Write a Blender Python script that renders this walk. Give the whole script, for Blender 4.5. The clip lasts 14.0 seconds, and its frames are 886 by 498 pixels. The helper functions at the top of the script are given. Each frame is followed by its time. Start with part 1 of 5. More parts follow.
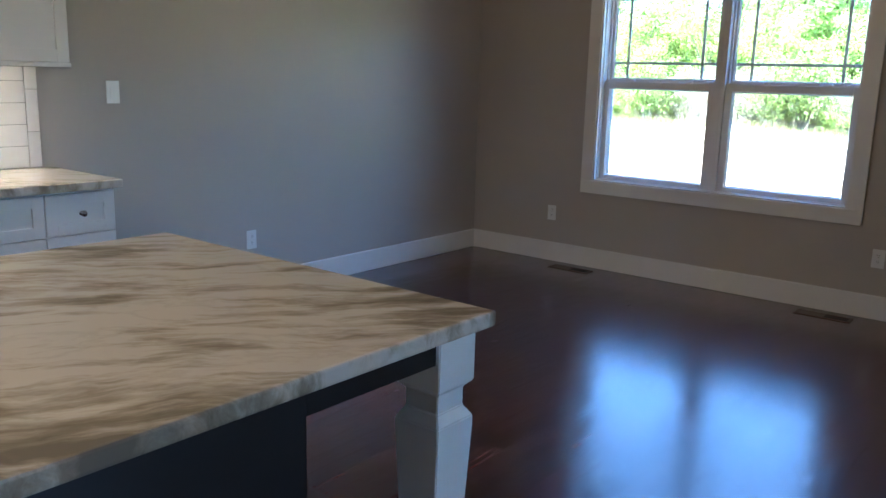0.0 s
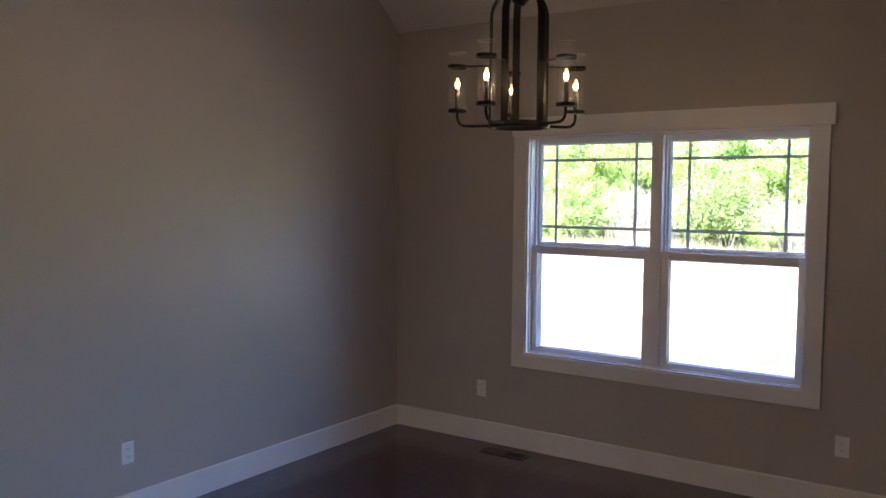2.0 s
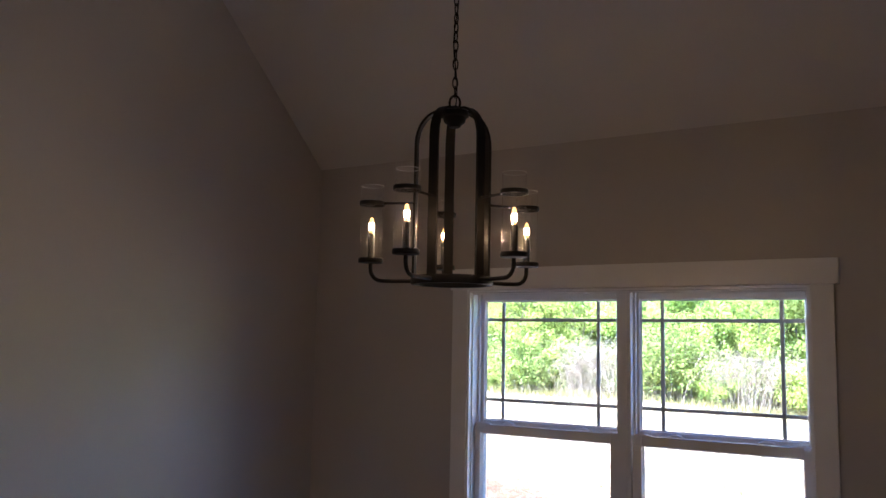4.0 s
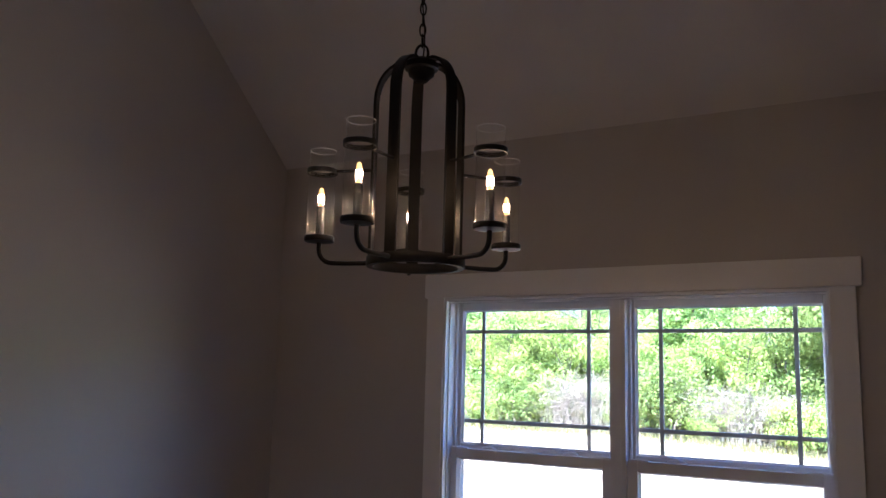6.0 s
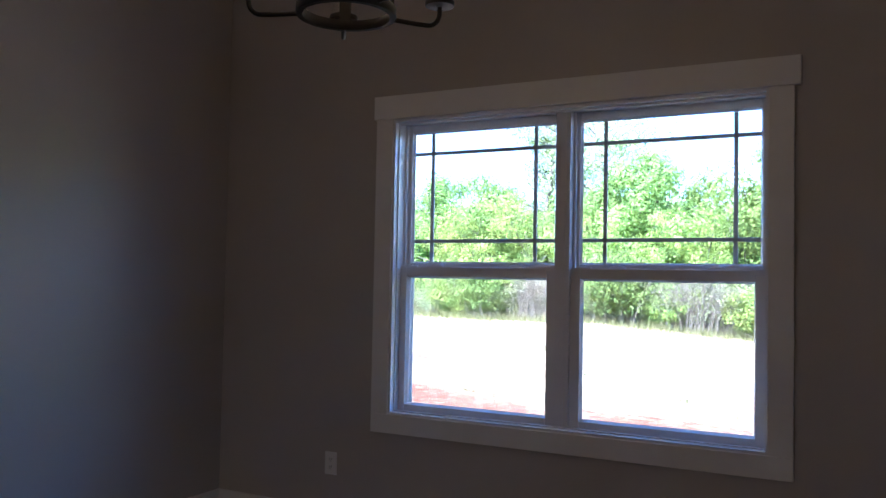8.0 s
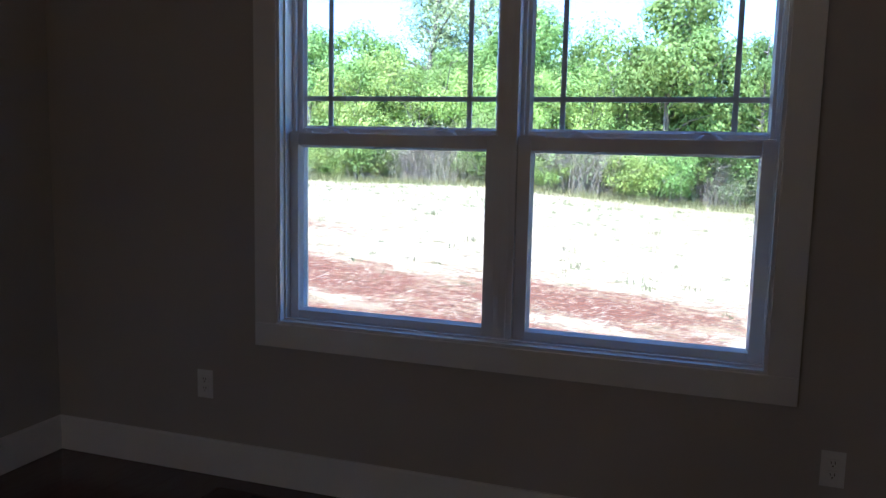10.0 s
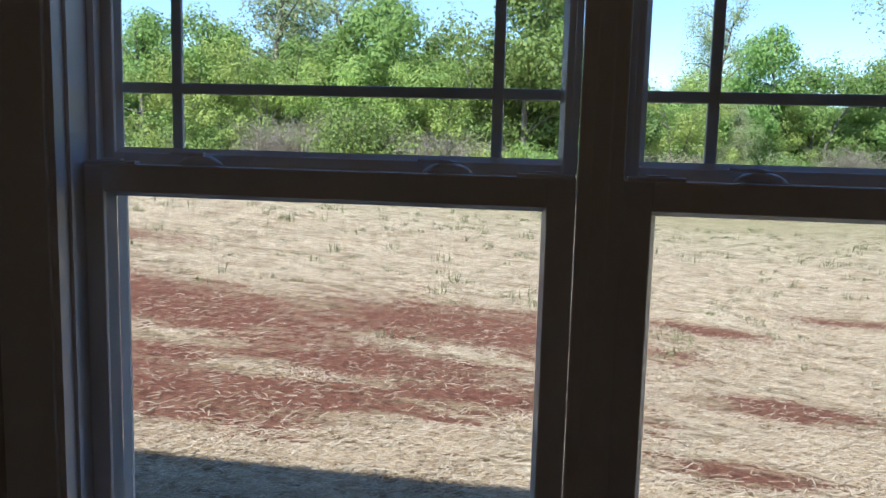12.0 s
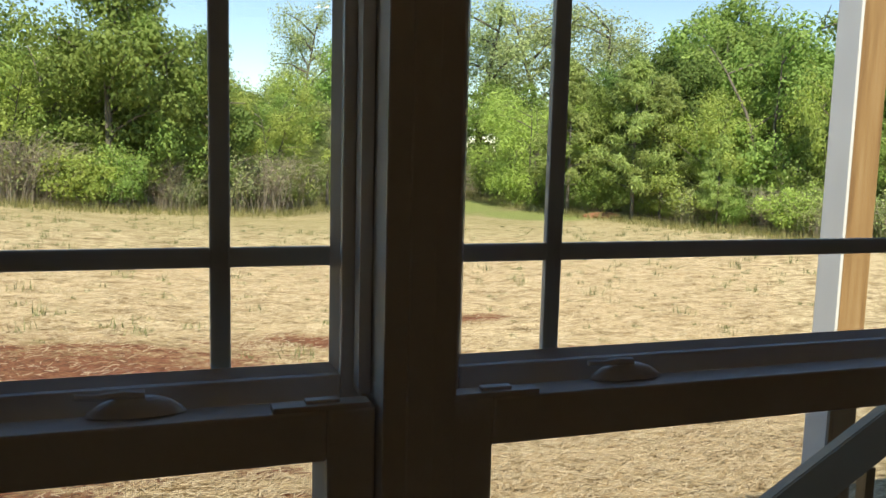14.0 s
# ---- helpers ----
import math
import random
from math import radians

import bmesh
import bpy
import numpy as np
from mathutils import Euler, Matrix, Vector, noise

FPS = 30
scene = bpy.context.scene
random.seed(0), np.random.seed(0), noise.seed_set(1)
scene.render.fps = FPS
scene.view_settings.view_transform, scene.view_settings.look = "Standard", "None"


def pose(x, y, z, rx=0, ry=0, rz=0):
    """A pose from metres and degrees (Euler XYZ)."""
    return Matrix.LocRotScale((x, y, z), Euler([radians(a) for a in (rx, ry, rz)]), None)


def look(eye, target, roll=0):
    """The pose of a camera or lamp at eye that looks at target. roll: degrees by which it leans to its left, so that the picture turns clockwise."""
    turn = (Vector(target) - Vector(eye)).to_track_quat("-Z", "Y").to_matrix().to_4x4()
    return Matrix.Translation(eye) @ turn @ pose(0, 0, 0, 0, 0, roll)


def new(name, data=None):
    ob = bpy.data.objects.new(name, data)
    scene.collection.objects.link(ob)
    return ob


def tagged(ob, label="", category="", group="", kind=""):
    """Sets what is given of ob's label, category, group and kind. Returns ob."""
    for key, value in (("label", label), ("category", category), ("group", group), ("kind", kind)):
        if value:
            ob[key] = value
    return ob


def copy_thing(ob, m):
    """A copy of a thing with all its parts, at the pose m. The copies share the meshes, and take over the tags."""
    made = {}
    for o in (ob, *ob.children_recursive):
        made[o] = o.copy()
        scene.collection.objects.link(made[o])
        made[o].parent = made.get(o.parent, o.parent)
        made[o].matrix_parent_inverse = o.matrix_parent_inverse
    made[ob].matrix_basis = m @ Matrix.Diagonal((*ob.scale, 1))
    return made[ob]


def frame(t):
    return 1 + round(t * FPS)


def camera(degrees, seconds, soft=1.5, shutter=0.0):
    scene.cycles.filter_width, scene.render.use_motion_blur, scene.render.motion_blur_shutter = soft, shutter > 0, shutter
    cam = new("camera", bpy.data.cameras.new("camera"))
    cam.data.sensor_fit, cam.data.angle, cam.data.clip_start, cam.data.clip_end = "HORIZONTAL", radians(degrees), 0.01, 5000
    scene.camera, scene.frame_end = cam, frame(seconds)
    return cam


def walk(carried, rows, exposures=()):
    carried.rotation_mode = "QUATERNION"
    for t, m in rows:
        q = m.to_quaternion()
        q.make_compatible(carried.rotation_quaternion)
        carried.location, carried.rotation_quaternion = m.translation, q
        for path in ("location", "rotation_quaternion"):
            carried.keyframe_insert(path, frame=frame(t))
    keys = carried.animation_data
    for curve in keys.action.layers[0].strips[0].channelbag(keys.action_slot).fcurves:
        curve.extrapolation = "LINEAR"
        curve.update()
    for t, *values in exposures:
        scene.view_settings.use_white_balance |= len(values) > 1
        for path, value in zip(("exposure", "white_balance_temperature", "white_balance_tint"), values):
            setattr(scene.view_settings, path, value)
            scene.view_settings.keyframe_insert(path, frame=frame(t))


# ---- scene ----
cam = camera(56.4, 14.0)
PATH = [
    (0, (4.143, -5.598, 1.415), (2.921, -4.069, 1.007), 1.6),
    (0.5, (3.987, -5.343, 1.488), (2.845, -3.755, 1.071), 0.5),
    (1, (3.91, -5.074, 1.642), (2.765, -3.49, 1.221), 0.2),
    (1.5, (3.85, -5.011, 1.745), (2.725, -3.39, 1.417), 0.4),
    (2, (3.83, -4.985, 1.769), (2.703, -3.338, 1.636), 0.5),
    (2.5, (3.779, -4.87, 1.815), (2.668, -3.207, 1.817), 0.6),
    (3, (3.688, -4.604, 1.845), (2.604, -2.925, 1.939), 0.8),
    (3.5, (3.544, -4.367, 1.865), (2.499, -2.669, 2.029), 1.0),
    (4, (3.403, -4.119, 1.876), (2.38, -2.414, 2.098), 1.1),
    (4.2, (3.352, -3.987, 1.888), (2.336, -2.283, 2.143), 1.2),
    (6.3, (3.196, -3.667, 1.758), (2.211, -1.956, 2.079), 1.4),
    (6.5, (3.181, -3.664, 1.768), (2.201, -1.952, 2.098), 1.3),
    (7, (3.19, -3.663, 1.7), (2.215, -1.946, 2.02), 1.4),
    (7.5, (3.225, -3.635, 1.465), (2.258, -1.912, 1.774), 1.3),
    (8, (3.304, -3.596, 1.353), (2.37, -1.829, 1.428), 1.1),
    (8.5, (3.276, -3.526, 1.354), (2.394, -1.739, 1.19), 0.9),
    (8.7, (3.261, -3.452, 1.357), (2.399, -1.659, 1.152), 1.0),
    (10.8, (2.362, -2.208, 1.442), (1.846, -0.293, 1.182), 1.3),
    (11, (2.276, -2.032, 1.457), (1.789, -0.109, 1.196), 1.4),
    (11.5, (2.051, -1.639, 1.463), (1.64, 0.301, 1.2), 1.4),
    (12, (1.955, -1.258, 1.473), (1.661, 0.703, 1.211), 1.5),
    (12.5, (1.879, -0.946, 1.511), (1.778, 1.035, 1.252), 1.8),
    (13, (1.81, -0.775, 1.565), (2.107, 1.187, 1.316), 2.6),
    (13.5, (1.78, -0.698, 1.64), (2.297, 1.218, 1.394), 2.0),
    (14, (1.778, -0.658, 1.66), (2.428, 1.217, 1.414), 1.5),
]
walk(cam, [(t, look(eye, target, roll)) for t, eye, target, roll in PATH],
     [(0, 4.4, 4900, 8), (0.5, 4.85, 5000, 9), (1, 4.3, 5100, 13), (1.5, 3.68, 5200, 18), (2, 4.05, 5400, 21), (3, 3.92, 5450, 23), (4.2, 3.62, 5250, 24), (6.5, 3.54, 5000, 25),
      (7.5, 3.72, 4850, 22), (8, 3.28, 4850, 20), (8.5, 3.1, 4850, 19), (10.8, 2.18, 4800, 15), (11, 2.08, 4850, 15), (11.5, 1.66, 5100, 15), (12, 1.28, 5550, 15), (12.5, 1.0, 6200, 15),
      (13.5, 0.91, 7150, 13), (14, 0.99, 7450, 8)])

# ---- world and light ----
SUN_EL, SUN_AZ = 52.0, -14.0
world = bpy.data.worlds.new("sky_world")
scene.world = world
world.use_nodes = True
wt = world.node_tree
wt.nodes.clear()
sky = wt.nodes.new("ShaderNodeTexSky")
sky.sky_type, sky.sun_disc = "NISHITA", False
sky.sun_elevation, sky.sun_rotation = radians(SUN_EL), radians(180 - SUN_AZ)
sky.air_density, sky.dust_density, sky.ozone_density, sky.altitude = 0.9, 0.0, 3.0, 600
bg = wt.nodes.new("ShaderNodeBackground")
bg.inputs["Strength"].default_value = 0.112
wo = wt.nodes.new("ShaderNodeOutputWorld")
wt.links.new(sky.outputs[0], bg.inputs[0])
wt.links.new(bg.outputs[0], wo.inputs[0])

sun_data = bpy.data.lights.new("sun", "SUN")
sun_data.energy, sun_data.angle, sun_data.color = 3.8, radians(0.53), (1.0, 0.955, 0.88)
sun = new("sun", sun_data)
a, e = radians(SUN_AZ), radians(SUN_EL)
SUN_DIR = Vector((math.sin(a) * math.cos(e), -math.cos(a) * math.cos(e), math.sin(e)))
sun.matrix_world = look(tuple(SUN_DIR * 60), (0, 0, 0))


# ---- materials ----
def nodes_of(name):
    m = bpy.data.materials.new(name)
    m.use_nodes = True
    t = m.node_tree
    return m, t, t.nodes["Principled BSDF"], t.nodes["Material Output"]


def add(t, kind, **values):
    n = t.nodes.new(kind)
    for key, value in values.items():
        n.inputs[key.replace("_", " ")].default_value = value
    return n


def noise_of(t, scale, detail=4.0, rough=0.55, stretch=None, coord="Object"):
    c = t.nodes.new("ShaderNodeTexCoord")
    n = add(t, "ShaderNodeTexNoise", Scale=scale, Detail=detail, Roughness=rough)
    if stretch:
        mp = add(t, "ShaderNodeMapping", Scale=stretch)
        t.links.new(c.outputs[coord], mp.inputs["Vector"])
        t.links.new(mp.outputs[0], n.inputs["Vector"])
    else:
        t.links.new(c.outputs[coord], n.inputs["Vector"])
    return n


def ramp(t, source, stops):
    r = t.nodes.new("ShaderNodeValToRGB")
    els = r.color_ramp.elements
    while len(els) < len(stops):
        els.new(0.5)
    for el, (at, col) in zip(els, stops):
        el.position, el.color = at, (*col, 1) if len(col) == 3 else col
    t.links.new(source, r.inputs[0])
    return r


def mix(t, fac, c1, c2, blend="MIX"):
    n = t.nodes.new("ShaderNodeMix")
    n.data_type, n.blend_type = "RGBA", blend
    for value, slot in ((fac, 0), (c1, 6), (c2, 7)):
        if isinstance(value, (int, float)):
            n.inputs[slot].default_value = value
        elif isinstance(value, tuple):
            n.inputs[slot].default_value = (*value, 1)
        else:
            t.links.new(value, n.inputs[slot])
    return n.outputs[2]


def bump(t, bsdf, source, strength, distance):
    b = add(t, "ShaderNodeBump", Strength=strength, Distance=distance)
    t.links.new(source, b.inputs["Height"])
    t.links.new(b.outputs[0], bsdf.inputs["Normal"])
    return b


def paint(name, col, rough=0.5, vary=0.06, scale=3.0, grain=140.0, relief=0.12, metal=0.0, coat=0.0):
    """A plain coated surface: broad tone drift, fine grain in the relief."""
    m, t, p, _ = nodes_of(name)
    big = noise_of(t, scale, 3)
    fine = noise_of(t, grain, 3)
    lo = tuple(c * (1 - vary) for c in col)
    hi = tuple(min(c * (1 + vary), 1) for c in col)
    base = ramp(t, big.outputs[0], [(0.3, lo), (0.7, hi)])
    col_out = mix(t, 0.12, base.outputs[0], fine.outputs["Color"], "SOFT_LIGHT")
    t.links.new(col_out, p.inputs["Base Color"])
    rr = add(t, "ShaderNodeMapRange", To_Min=max(rough - 0.07, 0.02), To_Max=min(rough + 0.07, 1))
    t.links.new(big.outputs[0], rr.inputs["Value"])
    t.links.new(rr.outputs[0], p.inputs["Roughness"])
    p.inputs["Metallic"].default_value = metal
    p.inputs["Coat Weight"].default_value = coat
    if relief:
        bump(t, p, fine.outputs[0], relief, 0.0015)
    return m


M_WALL = paint("greige_wall_paint", (0.47, 0.43, 0.385), 0.4, 0.03, 1.3, 220, 0.06)
M_CEIL = paint("ceiling_paint", (0.66, 0.625, 0.58), 0.8, 0.03, 1.0, 120, 0.25)
M_TRIM = paint("white_trim_enamel", (0.8, 0.79, 0.77), 0.32, 0.025, 4.0, 90, 0.05)
M_VINYL = paint("white_vinyl", (0.8, 0.8, 0.8), 0.24, 0.02, 5.0, 150, 0.04)
M_GRILLE = paint("grey_white_window_grille", (0.66, 0.67, 0.68), 0.45, 0.03, 5.0, 150, 0.04)
M_CAB = paint("white_cabinet_lacquer", (0.78, 0.765, 0.74), 0.35, 0.02, 4.0, 120, 0.04)
M_DARK = paint("black_island_lacquer", (0.012, 0.011, 0.011), 0.4, 0.15, 4.0, 120, 0.06)
M_PLATE = paint("white_plastic_plate", (0.82, 0.82, 0.8), 0.35, 0.02, 8.0, 200, 0.03)
# near black: the shade inside slots and duct openings, put into the colour
M_SLOT_SHADE = paint("slot_shade_black", (0.02, 0.02, 0.02), 0.6, 0.2, 8.0, 200, 0.0)
M_IRON = paint("dark_bronze_iron", (0.009, 0.0078, 0.0074), 0.52, 0.25, 30.0, 260, 0.12, 0.35)
M_IRON.node_tree.nodes["Principled BSDF"].inputs["Specular IOR Level"].default_value = 0.2
M_CHROME = paint("polished_chrome", (0.72, 0.72, 0.72), 0.14, 0.04, 20.0, 200, 0.0, 1.0)
M_REG = paint("dark_bronze_register", (0.085, 0.05, 0.042), 0.36, 0.2, 30.0, 200, 0.08, 0.5)
M_GROUT = paint("grey_grout", (0.33, 0.31, 0.29), 0.9, 0.1, 20.0, 260, 0.3)
M_TILE = paint("glazed_white_tile", (0.78, 0.76, 0.73), 0.14, 0.03, 9.0, 40, 0.05)
M_CANDLE = paint("black_candle_sleeve", (0.007, 0.006, 0.006), 0.45, 0.2, 30.0, 200, 0.05)
M_SIDING = paint("grey_lap_siding", (0.19, 0.2, 0.2), 0.7, 0.06, 2.0, 80, 0.2)
M_SHINGLE = paint("grey_roof_shingle", (0.09, 0.088, 0.085), 0.9, 0.2, 5.0, 120, 0.5)
M_PVC = paint("white_exterior_trim_board", (0.78, 0.78, 0.78), 0.5, 0.04, 3.0, 120, 0.08)
M_CLAY = paint("fresh_orange_clay", (0.3, 0.13, 0.07), 0.9, 0.25, 6.0, 40, 0.6)
M_SUB = paint("floor_joint_stain", (0.012, 0.007, 0.006), 0.6, 0.2, 6.0, 200, 0.1)
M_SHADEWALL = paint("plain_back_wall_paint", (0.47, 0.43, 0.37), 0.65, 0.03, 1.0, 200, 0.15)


def plank_wood():
    m, t, p, _ = nodes_of("espresso_oak_planks")
    info = t.nodes.new("ShaderNodeObjectInfo")
    geo = t.nodes.new("ShaderNodeNewGeometry")
    c = t.nodes.new("ShaderNodeTexCoord")
    both = add(t, "ShaderNodeMath")
    t.links.new(info.outputs["Random"], both.inputs[0])
    t.links.new(geo.outputs["Random Per Island"], both.inputs[1])
    off = add(t, "ShaderNodeVectorMath")
    off.operation = "ADD"
    sc = add(t, "ShaderNodeVectorMath")
    sc.operation = "SCALE"
    sc.inputs["Scale"].default_value = 37.0
    t.links.new(both.outputs[0], sc.inputs[0])
    mp = add(t, "ShaderNodeMapping", Scale=(55, 2.6, 20))
    t.links.new(c.outputs["Object"], off.inputs[0])
    t.links.new(sc.outputs[0], off.inputs[1])
    t.links.new(off.outputs[0], mp.inputs["Vector"])
    grain = add(t, "ShaderNodeTexNoise", Scale=1.0, Detail=7, Roughness=0.62, Distortion=0.7)
    t.links.new(mp.outputs[0], grain.inputs["Vector"])
    g = ramp(t, grain.outputs[0], [(0.25, (0.024, 0.008, 0.009)), (0.52, (0.068, 0.024, 0.023)), (0.78, (0.115, 0.044, 0.04))])
    frac = add(t, "ShaderNodeMath")
    frac.operation = "FRACT"
    t.links.new(both.outputs[0], frac.inputs[0])
    tone = ramp(t, frac.outputs[0], [(0.0, (0.55, 0.55, 0.55)), (0.5, (0.95, 0.9, 0.9)), (1.0, (1.5, 1.4, 1.35))])
    col = mix(t, 1.0, g.outputs[0], tone.outputs[0], "MULTIPLY")
    t.links.new(col, p.inputs["Base Color"])
    wave = add(t, "ShaderNodeTexNoise", Scale=1.0, Detail=3, Roughness=0.5)
    wm = add(t, "ShaderNodeMapping", Scale=(9, 3.0, 3))
    t.links.new(off.outputs[0], wm.inputs["Vector"])
    t.links.new(wm.outputs[0], wave.inputs["Vector"])
    rr = add(t, "ShaderNodeMapRange", To_Min=0.17, To_Max=0.31)
    t.links.new(wave.outputs[0], rr.inputs["Value"])
    t.links.new(rr.outputs[0], p.inputs["Roughness"])
    p.inputs["Coat Weight"].default_value = 0.5
    p.inputs["Coat Roughness"].default_value = 0.19
    b1 = add(t, "ShaderNodeBump", Strength=0.6, Distance=0.0045)
    t.links.new(wave.outputs[0], b1.inputs["Height"])
    b2 = add(t, "ShaderNodeBump", Strength=0.12, Distance=0.0006)
    t.links.new(grain.outputs[0], b2.inputs["Height"])
    t.links.new(b1.outputs[0], b2.inputs["Normal"])
    t.links.new(b2.outputs[0], p.inputs["Normal"])
    t.links.new(b1.outputs[0], p.inputs["Coat Normal"])
    return m


M_PLANK = plank_wood()


def marble():
    m, t, p, _ = nodes_of("cream_marble_brown_veins")
    c = t.nodes.new("ShaderNodeTexCoord")
    warp = add(t, "ShaderNodeTexNoise", Scale=1.6, Detail=5, Roughness=0.55)
    t.links.new(c.outputs["Object"], warp.inputs["Vector"])
    disp = mix(t, 0.13, c.outputs["Object"], warp.outputs["Color"], "LINEAR_LIGHT")
    turned = add(t, "ShaderNodeMapping", Rotation=(0, 0, radians(-52)))
    t.links.new(disp, turned.inputs["Vector"])
    mp = add(t, "ShaderNodeMapping", Scale=(3.6, 17.0, 6.0))
    t.links.new(turned.outputs[0], mp.inputs["Vector"])
    streak = add(t, "ShaderNodeTexNoise", Scale=1.0, Detail=8, Roughness=0.62)
    t.links.new(mp.outputs[0], streak.inputs["Vector"])
    mp3 = add(t, "ShaderNodeMapping", Scale=(1.0, 3.0, 1.0), Location=(1.7, 4.4, 0))
    t.links.new(turned.outputs[0], mp3.inputs["Vector"])
    cloud = add(t, "ShaderNodeTexNoise", Scale=1.0, Detail=3, Roughness=0.5)
    t.links.new(mp3.outputs[0], cloud.inputs["Vector"])
    massed = add(t, "ShaderNodeMath")
    massed.operation = "MULTIPLY_ADD"
    massed.inputs[1].default_value = 0.9
    t.links.new(cloud.outputs[0], massed.inputs[0])
    t.links.new(streak.outputs[0], massed.inputs[2])
    body = ramp(t, massed.outputs[0], [(0.72, (0.2, 0.17, 0.13)), (0.82, (0.3, 0.26, 0.2)), (0.89, (0.43, 0.38, 0.305)), (0.96, (0.58, 0.52, 0.44)), (1.2, (0.64, 0.59, 0.52))])
    mp2 = add(t, "ShaderNodeMapping", Scale=(2.6, 5.0, 3.0), Location=(3, 1, 0))
    t.links.new(turned.outputs[0], mp2.inputs["Vector"])
    vein = add(t, "ShaderNodeTexNoise", Scale=1.0, Detail=6, Roughness=0.6)
    t.links.new(mp2.outputs[0], vein.inputs["Vector"])
    line = ramp(t, vein.outputs[0], [(0.47, (0, 0, 0)), (0.5, (1, 1, 1)), (0.53, (0, 0, 0))])
    col = mix(t, line.outputs[0], body.outputs[0], (0.3, 0.24, 0.17))
    soft = mix(t, 0.18, body.outputs[0], col)
    t.links.new(soft, p.inputs["Base Color"])
    p.inputs["Roughness"].default_value = 0.1
    fine = noise_of(t, 60, 3)
    bump(t, p, fine.outputs[0], 0.03, 0.001)
    return m


M_MARBLE = marble()


def pine():
    m, t, p, _ = nodes_of("raw_pine_lumber")
    n = noise_of(t, 1.0, 6, 0.6, (26, 26, 1.6))
    g = ramp(t, n.outputs[0], [(0.3, (0.25, 0.14, 0.06)), (0.5, (0.37, 0.225, 0.1)), (0.72, (0.45, 0.3, 0.155))])
    k = add(t, "ShaderNodeTexVoronoi", Scale=3.2)
    c = t.nodes.new("ShaderNodeTexCoord")
    mp = add(t, "ShaderNodeMapping", Scale=(2.5, 2.5, 0.9))
    t.links.new(c.outputs["Object"], mp.inputs["Vector"])
    t.links.new(mp.outputs[0], k.inputs["Vector"])
    knot = ramp(t, k.outputs["Distance"], [(0.05, (1, 1, 1)), (0.13, (0, 0, 0))])
    t.links.new(mix(t, knot.outputs[0], g.outputs[0], (0.14, 0.06, 0.025)), p.inputs["Base Color"])
    p.inputs["Roughness"].default_value = 0.7
    bump(t, p, n.outputs[0], 0.2, 0.002)
    return m


M_PINE = pine()
# weathered pine, made paler still to put sunlight on the hand rail
M_RAIL_SUNLIT = paint("pale_weathered_pine_sunlit", (0.52, 0.43, 0.32), 0.7, 0.12, 5.0, 60, 0.2)


def bark(name, lo, hi):
    m, t, p, _ = nodes_of(name)
    n = noise_of(t, 1.0, 6, 0.65, (14, 14, 3))
    g = ramp(t, n.outputs[0], [(0.3, lo), (0.7, hi)])
    t.links.new(g.outputs[0], p.inputs["Base Color"])
    p.inputs["Roughness"].default_value = 0.9
    bump(t, p, n.outputs[0], 0.5, 0.02)
    return m


M_BARK = bark("grey_bark", (0.07, 0.06, 0.048), (0.22, 0.19, 0.155))
M_TWIG = bark("grey_brown_twigs", (0.15, 0.12, 0.09), (0.42, 0.36, 0.28))


def foliage(name, dark, light):
    m, t, p, out = nodes_of(name)
    info = t.nodes.new("ShaderNodeObjectInfo")
    geo = t.nodes.new("ShaderNodeNewGeometry")
    g = ramp(t, geo.outputs["Random Per Island"], [(0.0, dark), (1.0, light)])
    hue = add(t, "ShaderNodeHueSaturation", Saturation=1.0)
    hr = add(t, "ShaderNodeMapRange", To_Min=0.488, To_Max=0.512)
    vr = add(t, "ShaderNodeMapRange", To_Min=0.86, To_Max=1.22)
    t.links.new(info.outputs["Random"], hr.inputs["Value"])
    t.links.new(info.outputs["Random"], vr.inputs["Value"])
    t.links.new(hr.outputs[0], hue.inputs["Hue"])
    t.links.new(vr.outputs[0], hue.inputs["Value"])
    t.links.new(g.outputs[0], hue.inputs["Color"])
    t.links.new(hue.outputs[0], p.inputs["Base Color"])
    p.inputs["Roughness"].default_value = 0.6
    p.inputs["Specular IOR Level"].default_value = 0.2
    tr = t.nodes.new("ShaderNodeBsdfTranslucent")
    t.links.new(hue.outputs[0], tr.inputs["Color"])
    mx = add(t, "ShaderNodeMixShader", Fac=0.45)
    t.links.new(p.outputs[0], mx.inputs[1])
    t.links.new(tr.outputs[0], mx.inputs[2])
    t.links.new(mx.outputs[0], out.inputs[0])
    return m


M_LEAF_A = foliage("mid_green_leaves", (0.19, 0.285, 0.072), (0.33, 0.44, 0.125))
M_LEAF_B = foliage("yellow_green_leaves", (0.32, 0.41, 0.095), (0.47, 0.57, 0.165))
M_LEAF_C = foliage("dark_green_leaves", (0.13, 0.21, 0.06), (0.24, 0.35, 0.1))
M_LEAF_D = foliage("grey_green_spring_leaves", (0.3, 0.35, 0.15), (0.5, 0.55, 0.27))
M_NEEDLE = foliage("yellowish_pine_needles", (0.24, 0.31, 0.09), (0.46, 0.54, 0.2))
M_GRASS = foliage("field_grass", (0.16, 0.175, 0.075), (0.34, 0.345, 0.17))
M_EDGE = foliage("rough_edge_grass", (0.14, 0.15, 0.05), (0.42, 0.38, 0.18))
M_STRAW = foliage("dry_straw", (0.52, 0.4, 0.225), (0.94, 0.82, 0.59))


